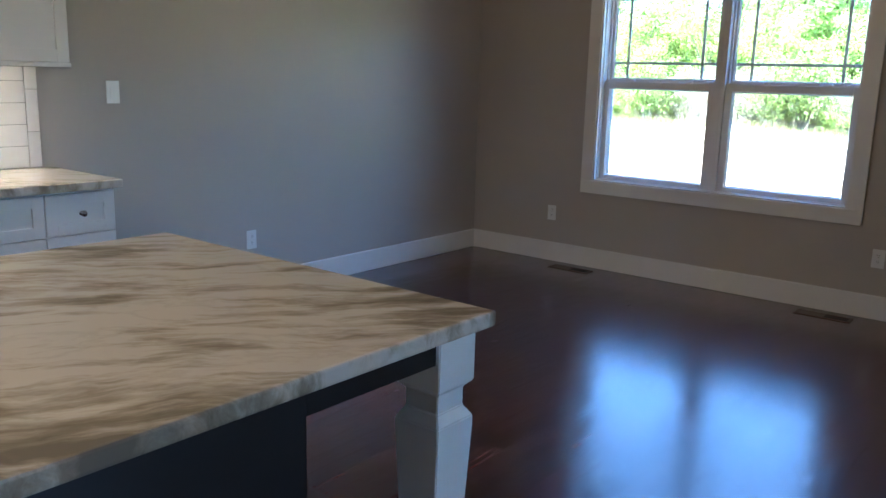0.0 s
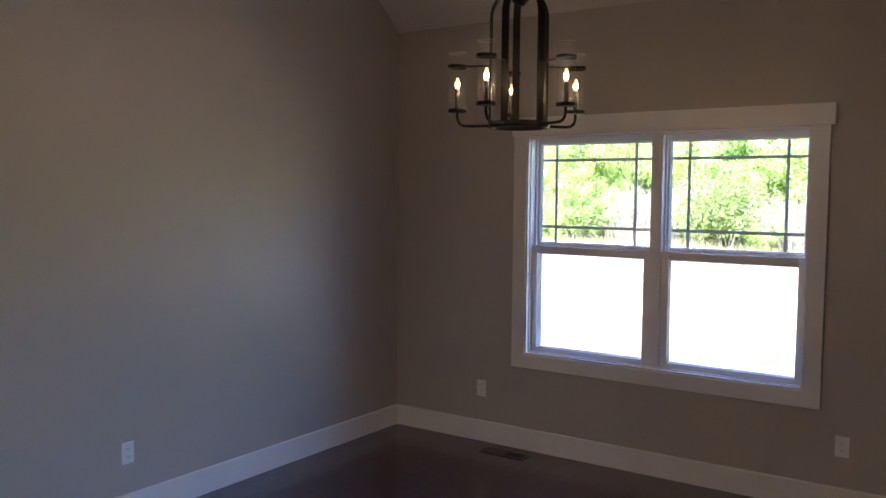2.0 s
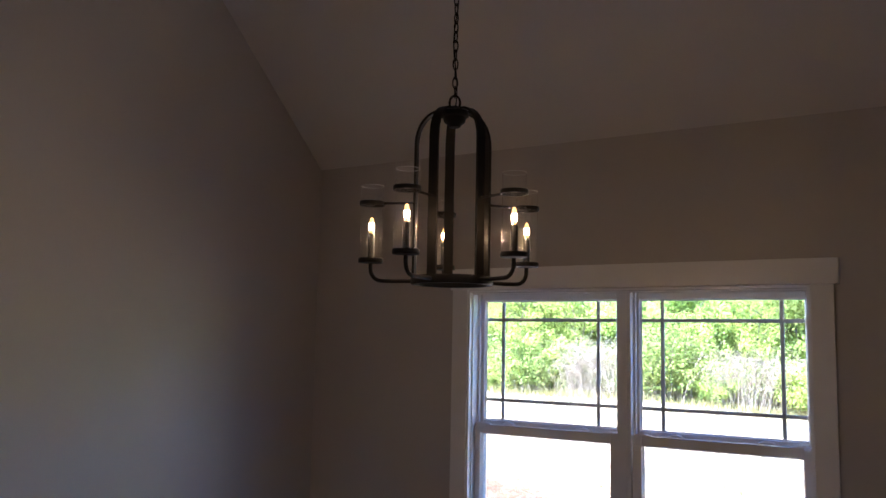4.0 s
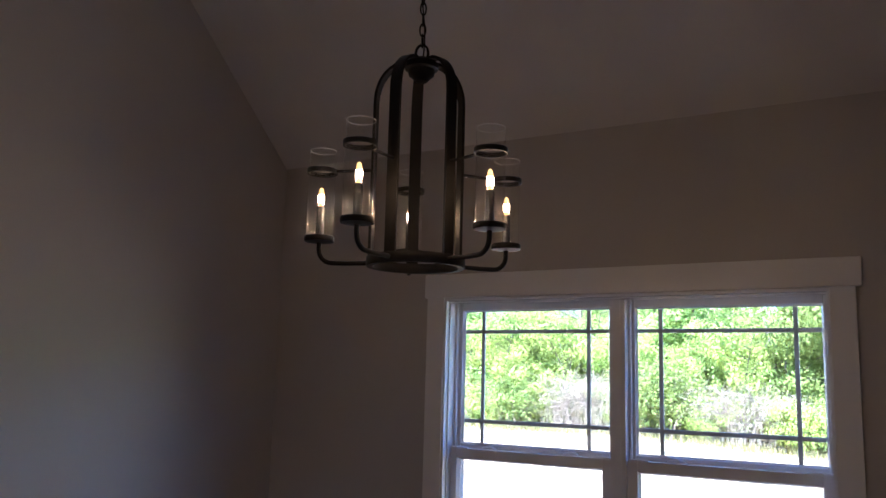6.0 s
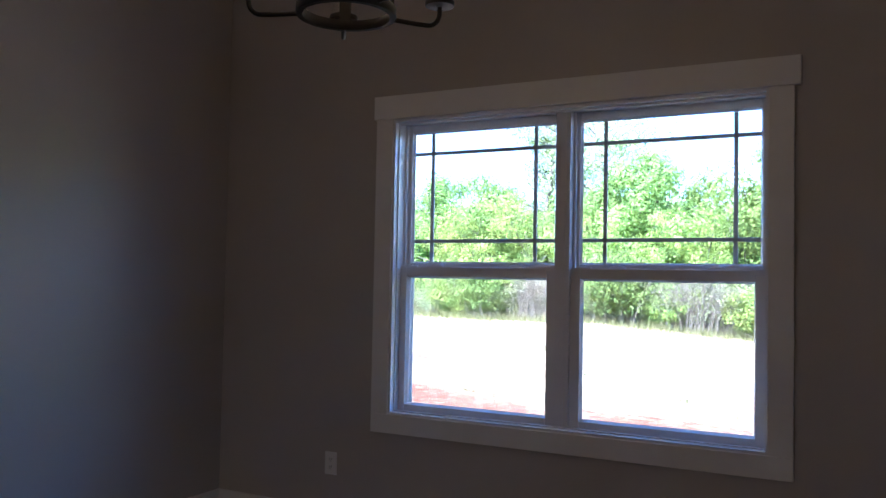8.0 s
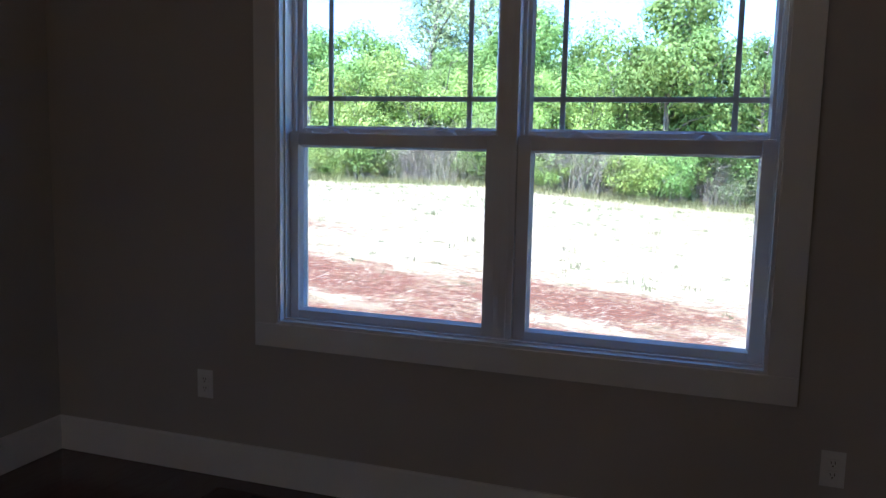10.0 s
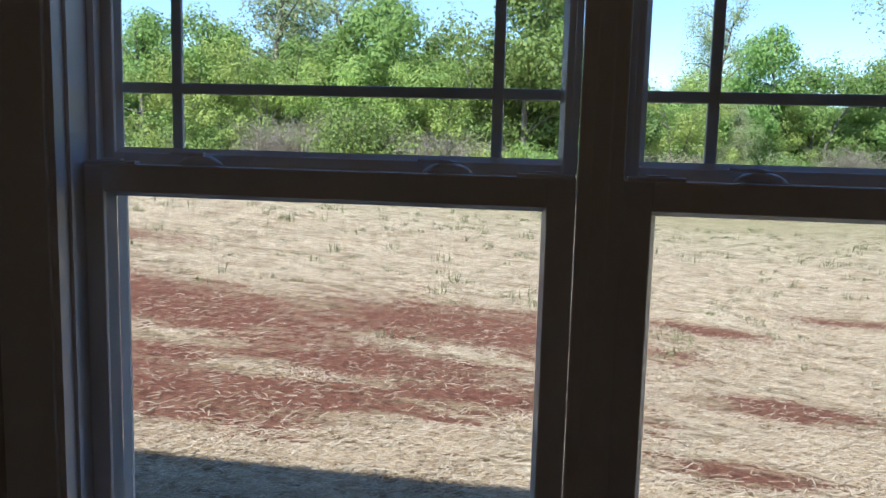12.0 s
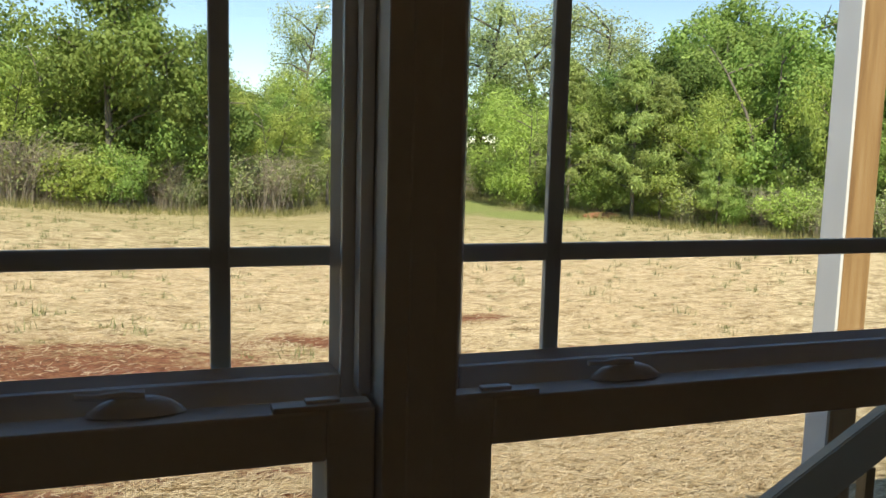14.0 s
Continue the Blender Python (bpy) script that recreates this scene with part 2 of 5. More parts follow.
# bare clay patches in the straw: centre x, y and half widths
CLAY = [(-3.8, 8.3, 4.2, 1.35), (0.6, 9.2, 2.8, 1.15), (-3.2, 6.4, 2.6, 1.05), (-0.4, 7.1, 2.2, 0.95), (1.2, 6.5, 1.6, 0.6), (-0.3, 6.0, 1.6, 0.5), (-1.5, 5.6, 1.8, 0.6), (4.3, 7.4, 1.1, 0.5), (3.9, 10.6, 0.9, 0.35),
        (3.4, 5.3, 0.7, 0.3), (-6.6, 12.3, 1.6, 0.5), (7.7, 9.75, 0.9, 0.4), (6.4, 12.2, 0.9, 0.3), (1.9, 8.1, 0.9, 0.35)]
# straw left lying across the clay
LITTER = [(-3.0, 7.3, 1.6, 0.24), (0.9, 7.95, 1.2, 0.24), (-1.2, 6.55, 1.0, 0.17)]


def soil():
    m, t, p, _ = nodes_of("red_clay_with_straw")
    c = t.nodes.new("ShaderNodeTexCoord")
    sep = t.nodes.new("ShaderNodeSeparateXYZ")
    t.links.new(c.outputs["Object"], sep.inputs[0])

    def calc(op, v0, v1=0.0, v2=None):
        n = add(t, "ShaderNodeMath")
        n.operation = op
        for slot, v in enumerate((v0, v1, v2)):
            if v is None:
                continue
            if isinstance(v, (int, float)):
                n.inputs[slot].default_value = v
            else:
                t.links.new(v, n.inputs[slot])
        return n.outputs[0]

    def spot(cx, cy, rx, ry):
        """One at the middle of an oval, falling to nothing well outside it."""
        dx = calc("MULTIPLY", calc("SUBTRACT", sep.outputs["X"], cx), 1 / rx)
        dy = calc("MULTIPLY", calc("SUBTRACT", sep.outputs["Y"], cy), 1 / ry)
        d = calc("SQRT", calc("MULTIPLY_ADD", dx, dx, calc("MULTIPLY", dy, dy)))
        return calc("MAXIMUM", calc("SUBTRACT", 1.0, calc("MULTIPLY", d, 0.55)), 0.0)

    patch = noise_of(t, 1.0, 5, 0.6, (0.2, 0.42, 1))
    mid = noise_of(t, 1.0, 6, 0.66, (1.3, 3.2, 1))
    fine = noise_of(t, 1.0, 6, 0.78, (14, 40, 20))
    clod = noise_of(t, 16.0, 5, 0.65)
    clay = ramp(t, clod.outputs[0], [(0.3, (0.105, 0.04, 0.023)), (0.52, (0.24, 0.1, 0.056)), (0.8, (0.37, 0.185, 0.105))])
    straw = ramp(t, fine.outputs[0], [(0.3, (0.23, 0.15, 0.075)), (0.42, (0.5, 0.375, 0.215)), (0.52, (0.71, 0.575, 0.38)), (0.66, (0.88, 0.78, 0.59))])
    bare_sum = None
    for one in CLAY:
        v = spot(*one)
        bare_sum = v if bare_sum is None else calc("MAXIMUM", bare_sum, v)
    for one in LITTER:
        bare_sum = calc("SUBTRACT", bare_sum, calc("MULTIPLY", spot(*one), 0.35))
    rough = calc("MULTIPLY_ADD", mid.outputs[0], 2.3, calc("MULTIPLY_ADD", fine.outputs[0], 3.4, calc("MULTIPLY", patch.outputs[0], 0.6)))
    s3 = calc("MULTIPLY_ADD", bare_sum, 1.05, rough)
    bare = ramp(t, calc("SUBTRACT", s3, 3.0), [(0.55, (0, 0, 0)), (0.75, (1, 1, 1))])
    mott = ramp(t, mid.outputs[0], [(0.37, (0.46, 0.39, 0.3)), (0.51, (1.0, 1.0, 1.0))])
    tuft = noise_of(t, 1.0, 5, 0.72, (4.2, 7.0, 6.0))
    tufts = ramp(t, tuft.outputs[0], [(0.36, (0.34, 0.3, 0.22)), (0.47, (0.86, 0.84, 0.78)), (0.6, (1.15, 1.15, 1.12))])
    dry = mix(t, 0.8, straw.outputs[0], mott.outputs[0], "MULTIPLY")
    dry = mix(t, 0.85, dry, tufts.outputs[0], "MULTIPLY")
    speck = noise_of(t, 1.0, 4, 0.7, (6.5, 9.0, 6.0))
    gaps = ramp(t, speck.outputs[0], [(0.33, (0.3, 0.25, 0.15)), (0.42, (1.0, 1.0, 1.0))])
    dry = mix(t, 0.85, dry, gaps.outputs[0], "MULTIPLY")
    stones = ramp(t, speck.outputs[0], [(0.36, (0.45, 0.4, 0.4)), (0.45, (1.0, 1.0, 1.0))])
    col = mix(t, bare.outputs[0], dry, mix(t, 0.8, clay.outputs[0], stones.outputs[0], "MULTIPLY"))
    edge = add(t, "ShaderNodeMapRange", From_Min=17.0, From_Max=28.0)
    t.links.new(sep.outputs["Y"], edge.inputs["Value"])
    col2 = mix(t, calc("MULTIPLY", edge.outputs[0], patch.outputs[0]), col, (0.24, 0.23, 0.09))
    wood_y = add(t, "ShaderNodeMapRange", From_Min=30.0, From_Max=36.0)
    t.links.new(sep.outputs["Y"], wood_y.inputs["Value"])
    wood_x = add(t, "ShaderNodeMapRange", From_Min=21.0, From_Max=26.0)
    t.links.new(sep.outputs["X"], wood_x.inputs["Value"])
    litter = ramp(t, clod.outputs[0], [(0.3, (0.035, 0.03, 0.016)), (0.7, (0.11, 0.1, 0.045))])
    col2 = mix(t, calc("MAXIMUM", wood_y.outputs[0], wood_x.outputs[0]), col2, litter.outputs[0])
    # the mown grass track that leaves the field through the gap in the trees
    track = ramp(t, calc("MAXIMUM", spot(13.5, 38.0, 4.2, 8.0), spot(16.5, 30.5, 2.6, 2.6)), [(0.42, (0, 0, 0)), (0.6, (1, 1, 1))])
    lawn = ramp(t, tuft.outputs[0], [(0.3, (0.15, 0.19, 0.055)), (0.7, (0.31, 0.33, 0.12))])
    col2 = mix(t, track.outputs[0], col2, lawn.outputs[0])
    t.links.new(col2, p.inputs["Base Color"])
    p.inputs["Roughness"].default_value = 0.95
    p.inputs["Specular IOR Level"].default_value = 0.15
    bump(t, p, mix(t, 0.5, fine.outputs[0], clod.outputs[0]), 1.0, 0.05)
    return m


M_SOIL = soil()


def clear_glass(name, tint=(1, 1, 1), gloss=0.06, rough=0.01):
    m, t, p, out = nodes_of(name)
    t.nodes.remove(p)
    tr = t.nodes.new("ShaderNodeBsdfTransparent")
    tr.inputs[0].default_value = (*tint, 1)
    gl = t.nodes.new("ShaderNodeBsdfGlossy")
    gl.inputs["Roughness"].default_value = rough
    lw = t.nodes.new("ShaderNodeLayerWeight")
    lw.inputs["Blend"].default_value = 0.5
    pw = add(t, "ShaderNodeMath")
    pw.operation = "POWER"
    pw.inputs[1].default_value = 5.0
    t.links.new(lw.outputs["Facing"], pw.inputs[0])
    k = add(t, "ShaderNodeMath")
    k.operation = "MULTIPLY_ADD"
    k.inputs[1].default_value = 0.8
    k.inputs[2].default_value = gloss * 0.8
    t.links.new(pw.outputs[0], k.inputs[0])
    mx = t.nodes.new("ShaderNodeMixShader")
    t.links.new(k.outputs[0], mx.inputs[0])
    t.links.new(tr.outputs[0], mx.inputs[1])
    t.links.new(gl.outputs[0], mx.inputs[2])
    t.links.new(mx.outputs[0], out.inputs[0])
    return m


M_PANE = clear_glass("window_glass", (0.95, 0.97, 0.96), 0.05)
M_SHADE = clear_glass("clear_lamp_glass", (0.985, 0.985, 0.98), 0.075, 0.1)


# pale opaque colour stands in for the glint on the clear glass rims
M_RIM_GLINT = paint("glass_rim_glint", (0.75, 0.75, 0.72), 0.12, 0.05, 30.0, 200, 0.0)


def screen_mesh():
    m, t, p, out = nodes_of("insect_screen_mesh")
    p.inputs["Base Color"].default_value = (0.16, 0.16, 0.16, 1)
    p.inputs["Roughness"].default_value = 0.8
    c = t.nodes.new("ShaderNodeTexCoord")
    sep = t.nodes.new("ShaderNodeSeparateXYZ")
    t.links.new(c.outputs["Object"], sep.inputs[0])
    last = None
    for axis in ("X", "Z"):
        s = add(t, "ShaderNodeMath")
        s.operation = "MULTIPLY"
        s.inputs[1].default_value = 1 / 0.0021
        t.links.new(sep.outputs[axis], s.inputs[0])
        f = add(t, "ShaderNodeMath")
        f.operation = "FRACT"
        t.links.new(s.outputs[0], f.inputs[0])
        g = add(t, "ShaderNodeMath")
        g.operation = "LESS_THAN"
        g.inputs[1].default_value = 0.1
        t.links.new(f.outputs[0], g.inputs[0])
        if last:
            mx = add(t, "ShaderNodeMath")
            mx.operation = "MAXIMUM"
            t.links.new(last.outputs[0], mx.inputs[0])
            t.links.new(g.outputs[0], mx.inputs[1])
            last = mx
        else:
            last = g
    tr = t.nodes.new("ShaderNodeBsdfTransparent")
    ms = t.nodes.new("ShaderNodeMixShader")
    t.links.new(last.outputs[0], ms.inputs[0])
    t.links.new(tr.outputs[0], ms.inputs[1])
    t.links.new(p.outputs[0], ms.inputs[2])
    t.links.new(ms.outputs[0], out.inputs[0])
    return m


M_SCREEN = screen_mesh()


def glow(name, col, strength):
    m, t, p, _ = nodes_of(name)
    p.inputs["Base Color"].default_value = (*col, 1)
    p.inputs["Emission Color"].default_value = (*col, 1)
    p.inputs["Emission Strength"].default_value = strength
    return m


M_BULB = glow("warm_filament_bulb", (1.0, 0.45, 0.1), 0.3)
M_FILAMENT = glow("white_hot_filament", (1.0, 0.62, 0.25), 26.0)
M_DOWN = glow("warm_fill_lens", (1.0, 0.7, 0.4), 11.0)
M_STRIP = glow("warm_strip_light", (1.0, 0.74, 0.46), 8.0)


# ---- building helpers ----
def box(bm, x0, x1, y0, y1, z0, z1):
    m = Matrix.LocRotScale(((x0 + x1) / 2, (y0 + y1) / 2, (z0 + z1) / 2), None, (abs(x1 - x0), abs(y1 - y0), abs(z1 - z0)))
    return bmesh.ops.create_cube(bm, size=1, matrix=m)["verts"]


def boxes(*all_boxes, bevel=0.0):
    bm = bmesh.new()
    for b in all_boxes:
        box(bm, *b)
    if bevel:
        bmesh.ops.bevel(bm, geom=list(bm.edges), offset=bevel, segments=2, profile=0.6, affect="EDGES")
    return bm


def cyl(bm, p0, p1, r0, r1=None, seg=16, caps=True):
    p0, p1 = Vector(p0), Vector(p1)
    d = p1 - p0
    m = Matrix.Translation((p0 + p1) / 2) @ d.to_track_quat("Z", "Y").to_matrix().to_4x4()
    return bmesh.ops.create_cone(bm, cap_ends=caps, segments=seg, radius1=r0, radius2=r0 if r1 is None else r1, depth=d.length, matrix=m)["verts"]


def lathe(bm, profile, seg=24, at=(0, 0, 0)):
    """Turns a profile of (radius, height) about the z axis."""
    rings = []
    for r, z in profile:
        rings.append([bm.verts.new((at[0] + r * math.cos(2 * math.pi * k / seg), at[1] + r * math.sin(2 * math.pi * k / seg), at[2] + z)) for k in range(seg)])
    for a_, b_ in zip(rings, rings[1:]):
        for k in range(seg):
            bm.faces.new((a_[k], a_[(k + 1) % seg], b_[(k + 1) % seg], b_[k]))
    return rings


def tube(bm, pts, radius, seg=10):
    pts = [Vector(p) for p in pts]
    rings = []
    side = None
    for i, p in enumerate(pts):
        d = (pts[min(i + 1, len(pts) - 1)] - pts[max(i - 1, 0)]).normalized()
        if side is None:
            side = d.orthogonal().normalized()
        side = (side - d * side.dot(d)).normalized()
        up = d.cross(side)
        r = radius[i] if isinstance(radius, (list, tuple)) else radius
        rings.append([bm.verts.new(p + (side * math.cos(2 * math.pi * k / seg) + up * math.sin(2 * math.pi * k / seg)) * r) for k in range(seg)])
    for a_, b_ in zip(rings, rings[1:]):
        for k in range(seg):
            bm.faces.new((a_[k], a_[(k + 1) % seg], b_[(k + 1) % seg], b_[k]))
    bm.faces.new(rings[0][::-1])
    bm.faces.new(rings[-1])


def solid(name, bm, material, smooth=False):
    bmesh.ops.recalc_face_normals(bm, faces=bm.faces)
    me = bpy.data.meshes.new(name)
    bm.to_mesh(me)
    bm.free()
    me.materials.append(material)
    if smooth:
        for f in me.polygons:
            f.use_smooth = True
        me.set_sharp_from_angle(angle=radians(40))
    return new(name, me)


def part(name, bm, material, parent, label="", smooth=False):
    ob = solid(name, bm, material, smooth)
    ob.parent = parent
    return tagged(ob, label)


def thing(name, at, label, category, group=""):
    ob = new(name)
    ob.location = at
    ob.empty_display_size = 0.1
    return tagged(ob, label, category, group)


def structure(name, bm, material, label):
    return tagged(solid(name, bm, material), label, kind="structure")


# ---- the room ----
CEIL, PITCH, RIDGE_Y = 2.965, 0.87, -2.6
RIDGE_Z = CEIL - PITCH * RIDGE_Y
X1, Y1 = 9.0, -8.2           # the far right and back of the open-plan room
OX0, OX1, OZ0, OZ1 = 1.112, 2.906, 0.672, 2.166   # the window's opening

floor = structure("floor", boxes((0, X1, Y1, 0, -0.3, -0.004)), M_SUB, "dark espresso hardwood plank floor")

bm = bmesh.new()
for b in ((-0.15, OX0, 0, 0.165, -0.3, 3.05), (OX1, X1 + 0.15, 0, 0.165, -0.3, 3.05), (OX0, OX1, 0, 0.165, -0.3, OZ0), (OX0, OX1, 0, 0.165, OZ1, 3.05)):
    box(bm, *b)
structure("wall_north", bm, M_WALL, "greige painted wall with a double window")


def gable(bm, x0, x1):
    """A wall across the vault, its top cut to the two slopes."""
    outline = [(0.0, -0.3), (0.0, CEIL + 0.08), (RIDGE_Y, RIDGE_Z + 0.08), (2 * RIDGE_Y, CEIL + 0.08), (Y1, CEIL + 0.08), (Y1, -0.3)]
    rows = [[bm.verts.new((x, y, z)) for y, z in outline] for x in (x0, x1)]
    bm.faces.new(rows[0])
    bm.faces.new(rows[1][::-1])
    n = len(outline)
    for k in range(n):
        bm.faces.new((rows[0][k], rows[0][(k + 1) % n], rows[1][(k + 1) % n], rows[1][k]))


bm = bmesh.new()
gable(bm, -0.15, 0.0)
structure("wall_west", bm, M_WALL, "tall greige painted side wall under the vault")
# unseen far side wall; its two doorways are openings added to let daylight in
DY0, DY1 = -4.4, -3.2
bm = boxes((X1, X1 + 0.15, DY1, 0.0, -0.3, CEIL), (X1, X1 + 0.15, DY0, DY1, 2.1, CEIL), (X1, X1 + 0.15, -7.15, DY0, -0.3, CEIL), (X1, X1 + 0.15, DY0, DY1, -0.3, 0.0),
           (X1, X1 + 0.15, -7.55, -7.15, 2.05, CEIL), (X1, X1 + 0.15, -7.55, -7.15, -0.3, 0.0), (X1, X1 + 0.15, Y1, -7.55, -0.3, CEIL))
rows = [[bm.verts.new((x, y, z)) for y, z in ((0.0, CEIL), (RIDGE_Y, RIDGE_Z + 0.08), (2 * RIDGE_Y, CEIL))] for x in (X1, X1 + 0.15)]
bm.faces.new(rows[0])
bm.faces.new(rows[1][::-1])
structure("wall_east", bm, M_SHADEWALL, "plain unseen wall with two openings added for daylight")
# unseen short wall, added to cut the doorway light off near the dining corner
bm = bmesh.new()
rows = [[bm.verts.new((x, y, z)) for y, z in ((0.0, -0.3), (0.0, CEIL + 0.06), (-2.2, CEIL + 2.2 * PITCH + 0.06), (-2.2, -0.3))] for x in (4.03, 4.16)]
bm.faces.new(rows[0])
bm.faces.new(rows[1][::-1])
for k in range(4):
    bm.faces.new((rows[0][k], rows[0][(k + 1) % 4], rows[1][(k + 1) % 4], rows[1][k]))
structure("wall_dining_blocker", bm, M_WALL, "unseen greige wall added to keep doorway light off the corner")
structure("wall_south", boxes((-0.15, X1 + 0.15, Y1 - 0.15, Y1, -0.3, CEIL + 0.1)), M_SHADEWALL, "plain painted wall behind the kitchen")

bm = bmesh.new()
prof = [(0.165, CEIL - PITCH * 0.165), (RIDGE_Y, RIDGE_Z), (2 * RIDGE_Y, CEIL), (Y1 - 0.1, CEIL)]
lo = [[bm.verts.new((x, y, z)) for y, z in prof] for x in (0.0, X1)]
hi = [[bm.verts.new((x, y, z + 0.12)) for y, z in prof] for x in (0.0, X1)]
for k in range(3):
    bm.faces.new((lo[0][k], lo[0][k + 1], lo[1][k + 1], lo[1][k]))
    bm.faces.new((hi[0][k], hi[1][k], hi[1][k + 1], hi[0][k + 1]))
structure("ceiling", bm, M_CEIL, "vaulted ceiling painted off-white")


def base_profile(bm, p0, p1, out):
    """A flat board with an eased top edge, from p0 to p1, its face towards out."""
    p0, p1, out = Vector((*p0, 0)), Vector((*p1, 0)), Vector((*out, 0))
    shape = [(0.0, 0.002), (0.016, 0.002), (0.016, 0.146), (0.012, 0.152), (0.0, 0.152)]
    rows = [[bm.verts.new(p + out * d + Vector((0, 0, z))) for d, z in shape] for p in (p0, p1)]
    n = len(shape)
    for k in range(n):
        bm.faces.new((rows[0][k], rows[0][(k + 1) % n], rows[1][(k + 1) % n], rows[1][k]))
    bm.faces.new(rows[0])
    bm.faces.new(rows[1][::-1])


for nm, p0, p1, out in (("baseboard_north", (0.0, 0), (X1, 0), (0, -1)), ("baseboard_west", (0, -0.016), (0, -3.6), (1, 0)),
                        ("baseboard_east", (X1, -0.016), (X1, Y1), (-1, 0))):
    bm = bmesh.new()
    base_profile(bm, p0, p1, out)
    structure(nm, bm, M_TRIM, "tall white painted baseboard")

# ---- the double window ----
win = tagged(new("window_1"), "white double-hung twin window with prairie grilles", kind="structure")
win.location = (2.0, 0.0, OZ0)
W = win.location


def wpart(name, bm, material, parent=None, label="", smooth=False):
    bmesh.ops.translate(bm, vec=-W, verts=bm.verts)
    return part(name, bm, material, parent or win, label, smooth)


CX0, CX1 = 1.015, 3.002
wpart("casing_side", boxes((CX0, OX0, -0.02, -0.001, OZ0, 2.168), bevel=0.002), M_TRIM, label="flat white side casing")
wpart("casing_side", boxes((OX1, CX1, -0.02, -0.001, OZ0, 2.168), bevel=0.002), M_TRIM)
wpart("casing_bottom", boxes((CX0, CX1, -0.0205, -0.001, 0.578, OZ0 - 0.0005), bevel=0.002), M_TRIM)
wpart("casing_head", boxes((1.002, 3.027, -0.027, -0.001, 2.1685, 2.288), bevel=0.003), M_TRIM, label="wider white head casing")
for x0, x1 in ((OX0, OX0 + 0.012), (OX1 - 0.012, OX1)):
    wpart("jamb", boxes((x0, x1, -0.012, 0.155, OZ0, OZ1), (x0 if x0 == OX0 else x0 - 0.006, x1 if x0 != OX0 else x1 + 0.006, 0.02, 0.03, OZ0, OZ1)), M_VINYL)
wpart("window_sill", boxes((OX0 + 0.012, OX1 - 0.012, -0.012, 0.16, OZ0 - 0.001, OZ0 + 0.012), (OX0 + 0.012, OX1 - 0.012, 0.018, 0.03, OZ0 + 0.012, OZ0 + 0.02), bevel=0.0015), M_VINYL)
wpart("head_jamb", boxes((OX0 + 0.012, OX1 - 0.012, -0.012, 0.16, OZ1 - 0.014, OZ1), (OX0 + 0.012, OX1 - 0.012, 0.018, 0.03, OZ1 - 0.024, OZ1 - 0.014)), M_VINYL)
wpart("mullion", boxes((1.968, 2.039, 0.045, 0.16, OZ0 + 0.012, OZ1 - 0.014), (1.99, 2.017, 0.0435, 0.05, OZ0 + 0.012, OZ1 - 0.014), bevel=0.002), M_VINYL, label="wide white centre mullion")


def rect_frame(x0, x1, z0, z1, gx0, gx1, gz0, gz1, y0, y1, bevel=0.003):
    return boxes((x0, gx0, y0, y1, z0, z1), (gx1, x1, y0, y1, z0, z1), (gx0, gx1, y0, y1, z0, gz0), (gx0, gx1, y0, y1, gz1, z1), bevel=bevel)


def bead(gx0, gx1, gz0, gz1, y0, y1, w=0.008):
    """A narrow slope from the sash down to the glass."""
    bm = bmesh.new()
    o = [bm.verts.new((x, y0, z)) for x, z in ((gx0, gz0), (gx1, gz0), (gx1, gz1), (gx0, gz1))]
    i = [bm.verts.new((x, y1, z)) for x, z in ((gx0 + w, gz0 + w), (gx1 - w, gz0 + w), (gx1 - w, gz1 - w), (gx0 + w, gz1 - w))]
    for k in range(4):
        bm.faces.new((o[k], o[(k + 1) % 4], i[(k + 1) % 4], i[k]))
    return bm


def sash_lock(x, sash):
    bm = bmesh.new()
    lathe(bm, [(0.001, 0.0155), (0.018, 0.0145), (0.03, 0.0105), (0.038, 0.005), (0.043, 0.0)], 20)
    for v in bm.verts:
        v.co.y *= 0.36
    bmesh.ops.translate(bm, vec=(x, 0.096, 1.4195), verts=bm.verts)
    lk = wpart("sash_lock", bm, M_VINYL, sash, "white cam lock", True)
    bm = bmesh.new()
    tube(bm, [(x + 0.006, 0.096, 1.4345), (x - 0.012, 0.093, 1.438), (x - 0.032, 0.09, 1.4375), (x - 0.05, 0.088, 1.4395)], [0.006, 0.0042, 0.0032, 0.0028], 8)
    wpart("lock_lever", bm, M_VINYL, sash, "", True)


